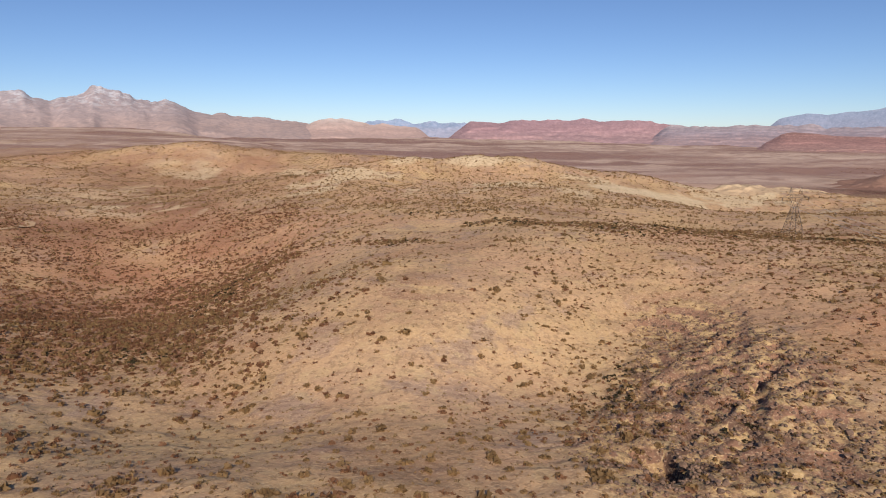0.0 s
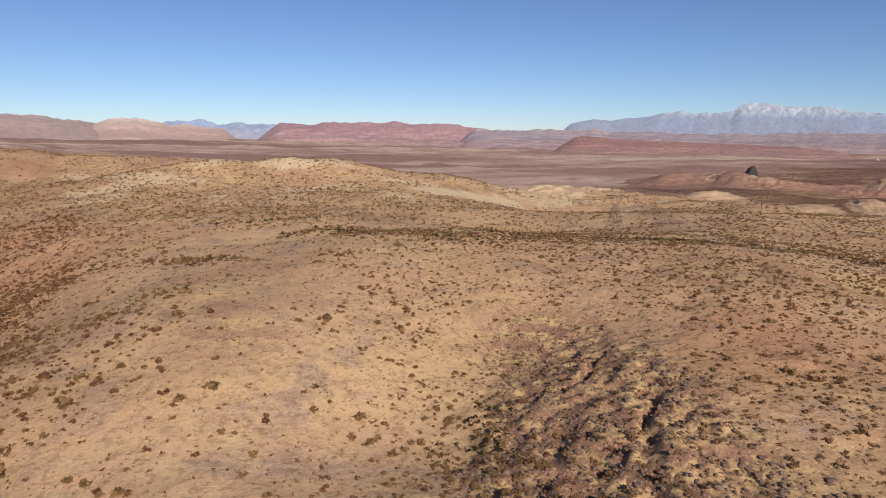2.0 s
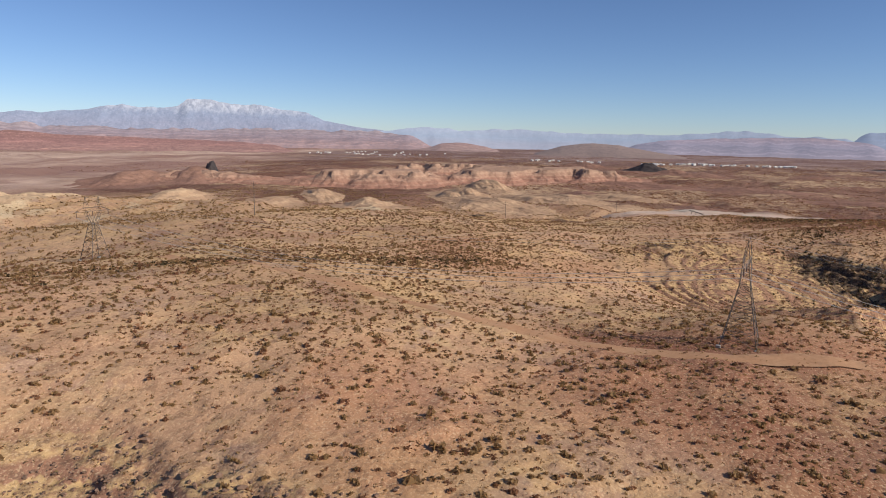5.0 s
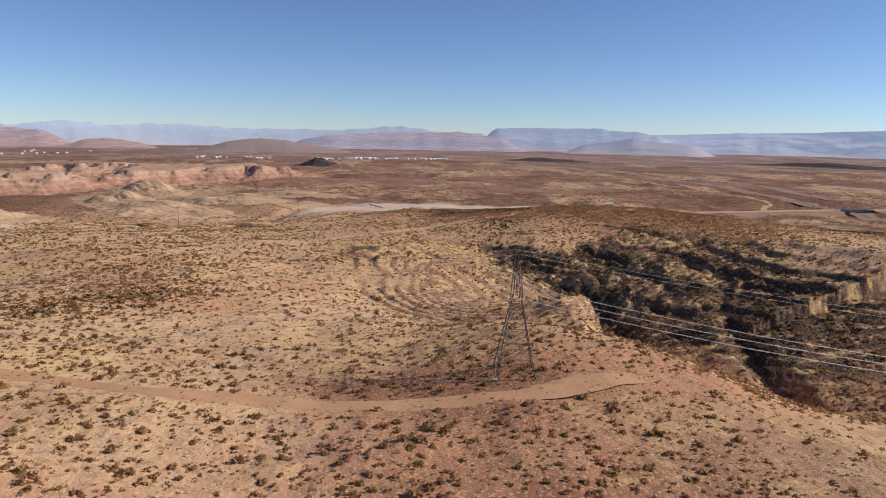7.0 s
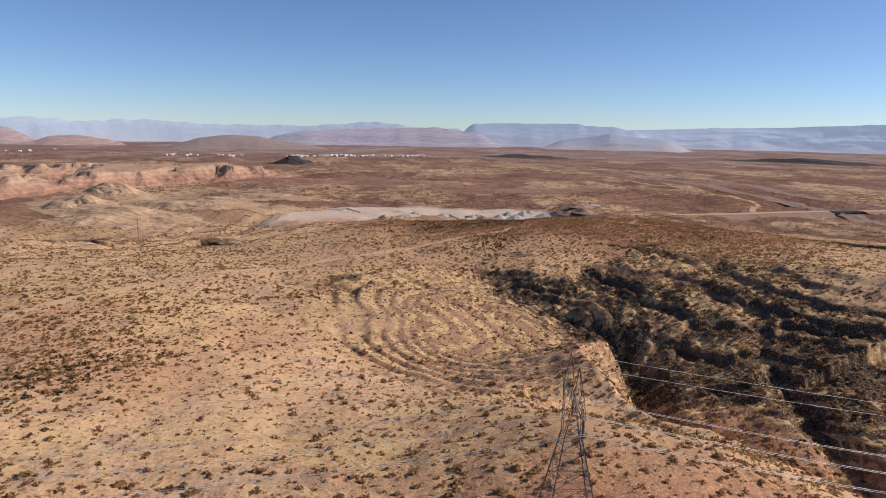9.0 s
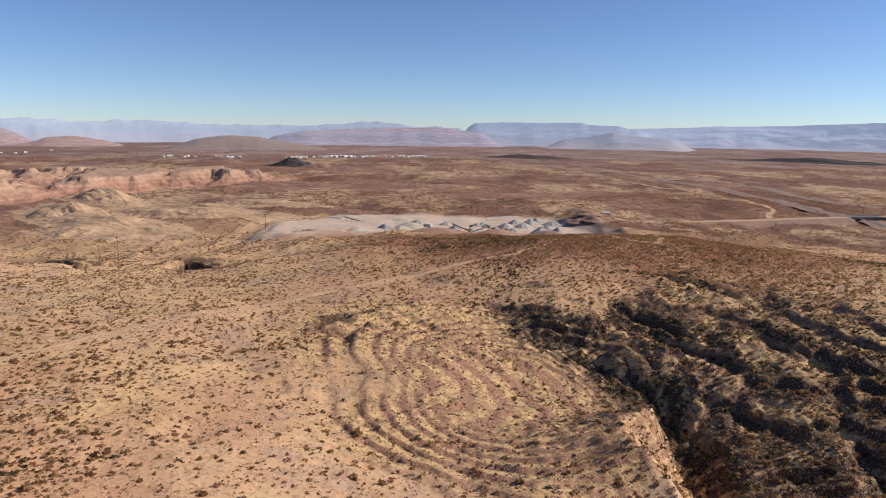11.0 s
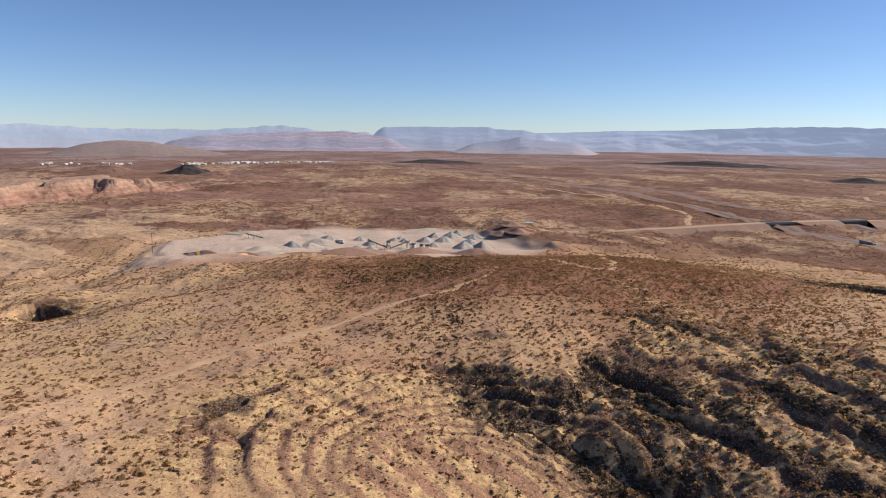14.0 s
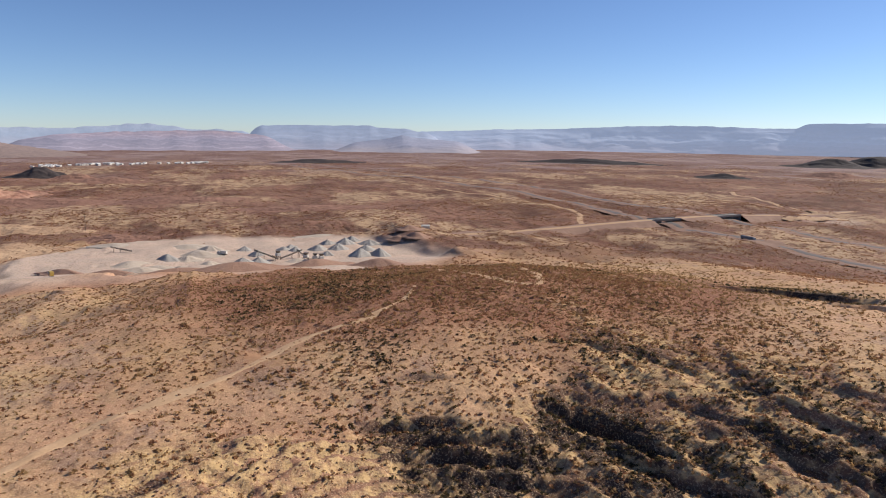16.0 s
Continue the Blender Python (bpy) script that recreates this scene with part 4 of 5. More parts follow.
def road_bridge(a, b):
    """A concrete bridge between two banks: deck, girders, piers and parapets."""
    a, b = Vector(a), Vector(b)
    mid, long = (a + b) / 2, (b - a).length
    top = thing("road_bridge", mid, "low concrete road bridge over the highway", "bridge", "bridges over the highway", "", math.degrees(math.atan2(b.y - a.y, b.x - a.x)))
    part("deck", boxed((long + 2, 12, 0.7), (0, 0, -0.1), None, 0.05), CONCRETE, top)
    for y in (-5.8, 5.8):
        part("parapet", boxed((long + 2, 0.35, 1.1), (0, y, 0.8), None, 0.04), CONCRETE, top)
    for y in (-4, 0, 4):
        part("girder", boxed((long + 1, 0.8, 1.4), (0, y, -1.15)), CONCRETE, top)
    for x in (-0.18 * long, 0.18 * long):
        part("pier", boxed((1.0, 9.5, 9.0), (x, 0, -6.3), None, 0.1), CONCRETE, top)
    for s in (-1, 1):
        part("abutment", boxed((1.2, 13, 9.0), (s * long / 2, 0, -5.0), None, 0.05), CONCRETE, top)


bank([(880, -70, -48.5), (897, -160, -50), (912, -262, -49.5), (920, -330, -47.5), (924, -390, -45.8)])
road_bridge((924, -391, -45.8), (927, -434, -45.4))
bank([(927, -433, -45.4), (933, -465, -45.2), (937, -500, -45.4)])
road_bridge((937, -500, -45.4), (943, -543, -45.8))
bank([(943, -542, -45.8), (951, -600, -49), (962, -680, -51.5), (985, -820, -53)])
for k, shift in enumerate((0, -108)):
    pts = [(2600, -60 + shift), (2112, -206 + shift), (1800, -310 + shift), (1491, -389 + shift), (1150, -420 + 0.6 * shift), (926, -412 + shift), (776, -408 + shift), (630, -412 + shift), (470, -430 + shift), (200, -480 + shift)]
    ribbon("highway_verge", "graded bare verge of the highway", pts, 27, VERGE, 0.5, 8.0, 7)
    ribbon("highway", "grey asphalt carriageway of the highway", pts, 11.5, ASPHALT, 0.75, 8.0, 5)
ribbon("slip_road", "curved slip road", [(918, -294), (960, -312), (991, -329), (1040, -358), (1093, -366), (1180, -358), (1263, -349), (1408, -300), (1500, -290)], 8, DIRT, 0.5, 5.0, 5)
ribbon("winding_road", "pale winding road over the plain", [(930, -665), (976, -714), (1060, -740), (1130, -770), (1173, -791), (1230, -800), (1290, -840), (1360, -860)], 9, DIRT, 0.5, 6.0, 5, 0.2)
ribbon("lay_by", "bare gravel lay-by at the end of the winding road", [(930, -610), (918, -650), (908, -690)], 34, DIRT, 0.5, 6.0, 5, 0.3)


# ---- pylons and their cables ----
def lattice_pylon(place):
    """A steel lattice pylon: four tapering legs, a window head along x and a bridge beam."""
    top = thing("pylon", place, "dark steel lattice pylon standing on the plateau", "pylon", "pylons of the line")
    half = lambda z: 3.6 - 2.55 * min(z, 12.5) / 12.5
    levels = [0, 3.4, 6.2, 8.6, 10.7, 12.5]
    for sx in (-1, 1):
        for sy in (-1, 1):
            bm = bmesh.new()
            add_bar(bm, (sx * 3.6, sy * 3.6, -0.5), (sx * 1.05, sy * 1.05, 12.5), 0.19)
            part("leg", bm, STEEL, top)
            part("footing", boxed((0.9, 0.9, 1.2), (sx * 3.6, sy * 3.6, -0.35), None, 0.06), CONCRETE, top, "concrete footing")
    for face in range(4):
        bm = bmesh.new()
        turn = Matrix.Rotation(face * math.pi / 2, 4, "Z")
        for k in range(5):
            z0, z1 = levels[k], levels[k + 1]
            a, b = half(z0), half(z1)
            for p, q in (((-a, -a, z0), (b, -b, z1)), ((a, -a, z0), (-b, -b, z1)), ((-b, -b, z1), (b, -b, z1))):
                add_bar(bm, turn @ Vector(p), turn @ Vector(q), 0.085)
            m = (a + b) / 2
            add_bar(bm, turn @ Vector((-m, -m, (z0 + z1) / 2)), turn @ Vector((0, -m, (z0 + z1) / 2 - 0.4)), 0.055)
            add_bar(bm, turn @ Vector((m, -m, (z0 + z1) / 2)), turn @ Vector((0, -m, (z0 + z1) / 2 - 0.4)), 0.055)
        part("bracing", bm, STEEL, top)
    for sx in (-1, 1):
        bm = bmesh.new()
        for sy in (-1, 1):
            add_bar(bm, (sx * 1.05, sy * 1.05, 12.5), (sx * 2.9, sy * 0.6, 17.0), 0.13)
            add_bar(bm, (sx * 0.2, sy * 1.0, 12.5), (sx * 2.0, sy * 0.6, 17.0), 0.10)
            for k in range(4):
                u, v = k / 4, (k + 1) / 4
                add_bar(bm, (sx * (1.05 + 1.85 * u), sy * (1.05 - 0.45 * u), 12.5 + 4.5 * u), (sx * (0.2 + 1.8 * v), sy * (1 - 0.4 * v), 12.5 + 4.5 * v), 0.065)
        for k in range(4):
            u, v = k / 4, (k + 1) / 4
            add_bar(bm, (sx * (1.05 + 1.85 * u), 1.05 - 0.45 * u, 12.5 + 4.5 * u), (sx * (1.05 + 1.85 * v), -(1.05 - 0.45 * v), 12.5 + 4.5 * v), 0.065)
        part("window_column", bm, STEEL, top)
    bm = bmesh.new()
    for sy in (-0.6, 0.6):
        add_bar(bm, (-6.2, sy * 0.3, 17.0), (6.2, sy * 0.3, 17.0), 0.11)
        add_bar(bm, (-3.0, sy, 18.3), (3.0, sy, 18.3), 0.11)
        for sx in (-1, 1):
            add_bar(bm, (sx * 3.0, sy, 18.3), (sx * 6.2, sy * 0.3, 17.0), 0.10)
        for k in range(8):
            x0, x1 = -3 + 0.75 * k, -3 + 0.75 * (k + 1)
            add_bar(bm, (x0, sy, 17.0 if k % 2 else 18.3), (x1, sy, 18.3 if k % 2 else 17.0), 0.065)
    part("bridge_beam", bm, STEEL, top)
    for sx in (-1, 1):
        bm = bmesh.new()
        for sy in (-0.6, 0.6):
            add_bar(bm, (sx * 2.9, sy, 18.3), (sx * 2.4, 0, 22.0), 0.11)
            add_bar(bm, (sx * 1.4, sy, 18.3), (sx * 2.4, 0, 22.0), 0.085)
            add_bar(bm, (sx * 2.65, sy * 0.5, 20.1), (sx * 1.9, sy * 0.5, 20.1), 0.08)
        part("peak", bm, STEEL, top)
    for x in (-5.8, 0.0, 5.8):
        bm = bmesh.new()
        for k in range(8):
            bmesh.ops.create_cone(bm, cap_ends=True, segments=8, radius1=0.16, radius2=0.07, depth=0.16, matrix=Matrix.Translation((x, 0, 16.8 - 0.2 * k)))
        add_bar(bm, (x, 0, 17.0), (x, 0, 15.1), 0.05)
        part("insulator", bm, GLASSY, top, "brown ribbed insulator string")
    return top


PYLON_AT = [(158, 297), (164.5, 92.5), (174, -125)]
PYLON_Z = [FLAT(*p) for p in PYLON_AT]
pylon = lattice_pylon((*PYLON_AT[0], PYLON_Z[0]))
for p, z in zip(PYLON_AT[1:], PYLON_Z[1:]):
    copy_thing(pylon, pose(*p, z))


def cable(a, b, sag, thick):
    """A cable as one tube that hangs between two points."""
    n, sides = 28, 6
    t = np.linspace(0, 1, n)[:, None]
    mid = np.array(a) * (1 - t) + np.array(b) * t
    mid[:, 2] -= (4 * sag * t * (1 - t))[:, 0]
    ang = np.linspace(0, 2 * np.pi, sides + 1)
    ring = np.stack([np.cos(ang), 0 * ang, np.sin(ang)], -1) * thick / 2
    verts = (mid[:, None, :] + ring[None]).reshape(-1, 3)
    ob = new("cable", mesh_of("cable", verts, grid_faces(n, sides + 1), CABLE, True))
    return tagged(ob, "bright sagging aluminium power cable between pylons", "cable", "cables of the line")


for k in (0, 1):
    (ax, ay), (bx, by) = PYLON_AT[k], PYLON_AT[k + 1]
    for x in (-5.8, 0.0, 5.8):
        for twin in (-0.22, 0.22):
            cable((ax + x + twin, ay, PYLON_Z[k] + 15.1), (bx + x + twin, by, PYLON_Z[k + 1] + 15.1), 8.0, 0.05)
    for x in (-2.4, 2.4):
        cable((ax + x, ay, PYLON_Z[k] + 22.0), (bx + x, by, PYLON_Z[k + 1] + 22.0), 5.5, 0.04)


def pole(place, high):
    top = thing("power_pole", place, "slim grey power pole with a crossarm", "power pole", "power poles on the flats")
    bm = bmesh.new()
    bmesh.ops.create_cone(bm, cap_ends=True, segments=8, radius1=0.22, radius2=0.13, depth=high + 1, matrix=Matrix.Translation((0, 0, high / 2 - 0.5)))
    part("mast", bm, STEEL, top)
    part("crossarm", boxed((0.16, 3.2, 0.2), (0, 0, high - 1.2), None, 0.02), STEEL, top)
    for y in (-1.4, 0, 1.4):
        bm = bmesh.new()
        add_bar(bm, (0, y, high - 1.1), (0, y, high - 0.5 + 0.6 * (y == 0)), 0.14, 6)
        part("insulator", bm, GLASSY, top)
    return top


first_pole = pole((551, 317, FLAT(551, 317)), 18)
for x, y in ((800, 285), (276, 340), (1040, 262)):
    copy_thing(first_pole, pose(x, y, FLAT(x, y)))


# ---- the quarry ----
GRAVEL = speckled("grey_crushed_gravel", (0.36, 0.325, 0.29), (0.43, 0.39, 0.345), 5, depth=0.4)
SPOIL = speckled("red_brown_spoil", (0.34, 0.20, 0.14), (0.40, 0.245, 0.175), 6, depth=0.4)
CHALK = speckled("pale_quarry_stone", (0.56, 0.46, 0.37), (0.50, 0.40, 0.31), 6, depth=0.4)
PAINT = speckled("dusty_white_paint", (0.62, 0.58, 0.52), (0.55, 0.50, 0.44), 2, 0.6)
YELLOW = speckled("dusty_yellow_paint", (0.52, 0.34, 0.07), (0.46, 0.30, 0.10), 2, 0.6)
RUBBER = speckled("black_rubber", (0.03, 0.03, 0.03), (0.05, 0.045, 0.04), 1, 0.8)
WINDOW = speckled("dark_window_glass", (0.03, 0.035, 0.04), (0.04, 0.045, 0.05), 1, 0.15, 0.0, 0.5)


def heap(name, label, at, radius, high, material, seed, stretch=1.0, turn=0.0, sharp=1.0, group="heaps in the quarry"):
    """A heap of loose stone at its angle of rest, uneven at the foot."""
    nu, nv = 36, 10
    a, t = np.meshgrid(np.linspace(0, 2 * np.pi, nu), np.linspace(0, 1.12, nv), indexing="ij")
    r = t * radius * (1 + 0.14 * fbm(np.cos(a) * 2 + seed, np.sin(a) * 2, 1.0, 3, seed))
    c, s = math.cos(radians(turn)), math.sin(radians(turn))
    u, v = r * np.cos(a) * stretch, r * np.sin(a)
    x, y = c * u - s * v, s * u + c * v
    z = high * (1 - t) ** sharp * (1 + 0.08 * fbm(x, y, radius / 2, 3, seed + 3)) if sharp == 1 else high * (1 - ease(t))
    z = np.where(t > 1, -0.8, z)
    ob = new(name, mesh_of(name, np.stack([x, y, z], -1).reshape(-1, 3), grid_faces(nu, nv), material))
    ob.matrix_basis = pose(*at, FLAT(*at))
    return tagged(ob, label, "heap", group)


for k, (x, y, r, h) in enumerate(((764, 105, 17, 10), (824, 90, 10, 6), (848, 66, 8, 5), (858, 58, 7, 4.5), (836, 56, 9, 5.5), (837, 35, 12, 7), (866, 22, 10, 6), (835, 17, 11, 8), (811, 31, 8, 5),
                                  (865, 5, 14, 8), (884, -5, 11, 7), (859, -18, 13, 7), (828, -8, 12, 6), (801, 3, 15, 9), (797, -14, 14, 9), (817, 164, 10, 7), (857, 100, 9, 5), (776, 92, 13, 8))):
    heap("gravel_cone", "cone of grey crushed gravel on the quarry floor", (x, y), 0.72 * r, 0.75 * h, GRAVEL, k + 1, 1.0 + 0.12 * (k % 4), 40 * k)
for k, (x, y, r, h, st, tn) in enumerate(((873, -63, 9, 4, 1.6, 80), (844, -62, 10, 5, 1.5, 60), (852, -46, 9, 4, 1.4, 70), (668, 112, 12, 6, 3.6, 95), (676, 60, 10, 5, 2.6, 100), (655, 20, 10, 5, 2.4, 80), (716, 150, 10, 6, 4.5, 97), (738, 196, 9, 5, 3.2, 80), (728, 110, 8, 5, 3.0, 100), (770, 232, 8, 4, 3.0, 60))):
    heap("spoil_bank", "long red-brown heap of spoil at the quarry edge", (x, y), r, h, SPOIL, k + 31, st, tn, 2)
for k, (x, y, r, h, st, tn) in enumerate(((835, 140, 16, 8, 1.8, 80), (815, 148, 12, 6, 1.5, 85), (772, 168, 14, 6, 2.2, 90), (880, 150, 18, 5, 2.0, 85), (790, 130, 10, 5, 1.5, 95), (900, 215, 14, 4, 2.2, 80), (925, 20, 16, 4, 2.6, 90), (760, 180, 14, 7, 2.4, 95), (752, 150, 10, 6, 1.8, 80), (800, 190, 14, 7, 2.0, 100), (860, 130, 14, 7, 1.6, 60), (780, 60, 12, 6, 2.2, 95))):
    heap("stone_bank", "pale worked bank of quarry stone", (x, y), 0.7 * r, 0.6 * h, CHALK, k + 51, st, tn, 2)


def conveyor(place, turn, long, rise):
    top = thing("conveyor", place, "dusty steel conveyor standing on the quarry floor", "conveyor", "conveyors in the quarry", "", turn)
    bm = bmesh.new()
    for y in (-0.6, 0.6):
        add_bar(bm, (0, y, 1.0), (long, y, rise), 0.35)
        add_bar(bm, (0, y, 2.0), (long, y, rise + 1.0), 0.25)
        n = int(long / 3)
        for k in range(n):
            a, b = k / n, (k + 1) / n
            add_bar(bm, (long * a, y, 1 + (rise - 1) * a), (long * b, y, 2 + (rise - 1) * b), 0.2)
    part("truss", bm, STEEL, top)
    m = Matrix.Rotation(-math.atan2(rise - 1, long), 4, "Y")
    part("belt", boxed((math.hypot(long, rise - 1), 1.1, 0.15), (long / 2, 0, (rise + 1) / 2 + 1.0), m), RUBBER, top, "black rubber belt")
    for x in (0.55, 0.85):
        for y in (-1.2, 1.2):
            bm = bmesh.new()
            add_bar(bm, (long * x, y, -0.6), (long * x, y * 0.5, 1 + (rise - 1) * x), 0.3)
            part("leg", bm, STEEL, top)
    return top


for x, y, turn, long, rise in ((798, 76, 60, 26, 9), (798, 76, 165, 24, 8), (794, 74, -70, 26, 8), (786, 50, 30, 22, 9), (772, 40, 110, 20, 7), (862, 196, 80, 22, 6)):
    belt = conveyor((x, y, FLAT(x, y)), turn, long, rise)
    belt.matrix_basis = belt.matrix_basis @ Matrix.Scale(0.8, 4)


def crusher(place, turn):
    top = thing("crusher", place, "dusty stone crusher with a hopper and a steel tower", "crusher", "crushers in the quarry", "", turn)
    for x in (-3, 3):
        for y in (-2, 2):
            part("leg", boxed((0.5, 0.5, 8), (x, y, 3.5)), STEEL, top)
    part("body", boxed((7, 5, 4), (0, 0, 7.5), None, 0.3), PAINT, top)
    bm = bmesh.new()
    bmesh.ops.create_cone(bm, cap_ends=True, segments=4, radius1=2.0, radius2=4.2, depth=3.2, matrix=Matrix.Translation((0, 0, 11)) @ Matrix.Rotation(math.pi / 4, 4, "Z"))
    part("hopper", bm, STEEL, top)
    part("chute", boxed((5, 1.6, 1.2), (4.5, 0, 5.0), Matrix.Rotation(0.7, 4, "Y"), 0.1), STEEL, top)
    part("stair", boxed((0.9, 6, 0.4), (-4.2, 0, 4.2), Matrix.Rotation(0.9, 4, "X")), STEEL, top)
    return top


for x, y, turn in ((797, 75, 20), (784, 53, 50), (772, 42, 10), (778, 46, 70)):
    plant = crusher((x, y, FLAT(x, y)), turn)
    plant.matrix_basis = plant.matrix_basis @ Matrix.Scale(0.62, 4)


def lorry(place, turn, long, box_mat, label, group=""):
    """A lorry: cab, bed or box, wheels."""
    top = thing("lorry", place, label, "lorry", group, "", turn)
    part("chassis", boxed((long, 1.0, 0.4), (0, 0, 0.9)), RUBBER, top)
    cab = part("cab", boxed((2.4, 2.4, 2.6), (long / 2 - 1.2, 0, 2.2), None, 0.25), PAINT, top)
    part("windscreen", boxed((0.1, 2.0, 0.9), (long / 2 + 0.02, 0, 2.7)), WINDOW, cab)
    part("box", boxed((long - 3.2, 2.5, 2.7), (-1.4, 0, 2.5), None, 0.08), box_mat, top)
    for x in (long / 2 - 1.3, -long / 2 + 3.2, -long / 2 + 1.8):
        for y in (-1.05, 1.05):
            bm = bmesh.new()
            bmesh.ops.create_cone(bm, cap_ends=True, segments=14, radius1=0.52, radius2=0.52, depth=0.4, matrix=Matrix.Translation((x, y, 0.52)) @ Matrix.Rotation(math.pi / 2, 4, "X"))
            part("wheel", bm, RUBBER, top)
    return top


SILVER = speckled("grey_trailer_sheet", (0.20, 0.21, 0.22), (0.26, 0.26, 0.27), 3, 0.5, 0.3)
lorry((778, -408, FLAT(778, -408) + 0.8), 180, 20, SILVER, "long grey lorry with a white cab on the highway")
lorry((832, 120, FLAT(832, 120)), 60, 9, PAINT, "white tipper lorry parked in the quarry")
lorry((745, 235, FLAT(745, 235)), 20, 9, YELLOW, "yellow tipper lorry parked beside the quarry road")


def shed(name, place, size, turn, label, group, wall, roof):
    """A small building: walls, pitched roof, door and windows."""
    top = thing(name, place, label, "building", group, "", turn)
    w, d, h = size
    body = part("wall", boxed((w, d, h + 1), (0, 0, h / 2 - 0.5)), wall, top)
    bm = bmesh.new()
    v = [bm.verts.new(p) for p in ((-w * 0.54, -d * 0.56, h), (w * 0.54, -d * 0.56, h), (w * 0.54, d * 0.56, h), (-w * 0.54, d * 0.56, h), (-w * 0.54, 0, h + d * 0.28), (w * 0.54, 0, h + d * 0.28))]
    for f in ((0, 1, 5, 4), (2, 3, 4, 5), (1, 2, 5), (3, 0, 4), (3, 2, 1, 0)):
        bm.faces.new([v[i] for i in f])
    part("roof", bm, roof, top)
    part("door", boxed((1.0, 0.1, 2.1), (0, -d / 2 - 0.03, 1.05)), WINDOW, body)
    for x in (-0.3 * w, 0.3 * w):
        part("window", boxed((1.4, 0.1, 1.1), (x, -d / 2 - 0.03, 1.6)), WINDOW, body)
    return top


shed("site_office", (921, -95, FLAT(921, -95)), (9, 5, 3.2), 80, "small white site office by the quarry road", "", PAINT, PAINT)

# ---- the town far off on the plain ----
STUCCO = speckled("pale_stucco", (0.60, 0.53, 0.46), (0.66, 0.62, 0.57), 40, 0.8)
WHITE_ROOF = speckled("white_roof_sheet", (0.78, 0.76, 0.73), (0.62, 0.56, 0.50), 60, 0.7)
rt = random.Random(4)
house = shed("house", (2500, 500, FLAT(2500, 500)), (9, 7, 3.6), 75, "pale stucco house with a white roof on the far plain", "houses of the far town", STUCCO, WHITE_ROOF)
for k in range(130):
    if k < 80:
        f = rt.random()
        x, y = 2455 + 190 * f + rt.uniform(-45, 60), 620 - 480 * f + rt.uniform(-20, 20)
    elif k < 95:
        x, y = 2420 + rt.uniform(-60, 60), 900 + rt.uniform(-120, 160)
    else:
        x, y = 2450 + rt.uniform(-150, 350), 1850 + rt.uniform(-250, 250)
    size = rt.uniform(0.7, 1.25)
    copy_thing(house, pose(x, y, FLAT(x, y), 0, 0, rt.uniform(20, 140)))


# ---- shrubs, grass and stones ----
def shrub_template(seed, leaves, flat=0.75):
    """A dome of small leafy twigs: triangles standing about in an uneven half ball, one unit across."""
    g = np.random.default_rng(seed)
    d = g.normal(size=(leaves, 3))
    d[:, 2] = np.abs(d[:, 2]) * 0.9 + 0.05
    d /= np.linalg.norm(d, axis=1)[:, None]
    c = d * (0.5 * g.uniform(0.45, 1.0, (leaves, 1)))
    c[:, 2] *= flat
    size = g.uniform(0.16, 0.30, (leaves, 1)) * (1.0 if leaves > 40 else 1.22)
    u = g.normal(size=(leaves, 3))
    u /= np.linalg.norm(u, axis=1)[:, None]
    w = np.cross(d, u)
    w /= np.linalg.norm(w, axis=1)[:, None] + 1e-9
    a, b, e = c - u * size, c + u * size, c + w * size * 1.5 + d * size * 0.5
    tri = np.stack([a, b, e], 1)
    tri[..., 2] = np.maximum(tri[..., 2], -0.05)
    return tri.reshape(-1, 3)


def stone_template(seed):
    g = np.random.default_rng(seed)
    bm = bmesh.new()
    bmesh.ops.create_icosphere(bm, subdivisions=1, radius=0.5)
    v = np.array([p.co[:] for p in bm.verts]) * g.uniform(0.65, 1.2, (len(bm.verts), 1)) * g.uniform(0.6, 1.1, (1, 3)) * (1, 1, 0.75)
    bm.verts.index_update()
    f = np.array([[p.index for p in face.verts] for face in bm.faces])
    bm.free()
    return v[f].reshape(-1, 3)


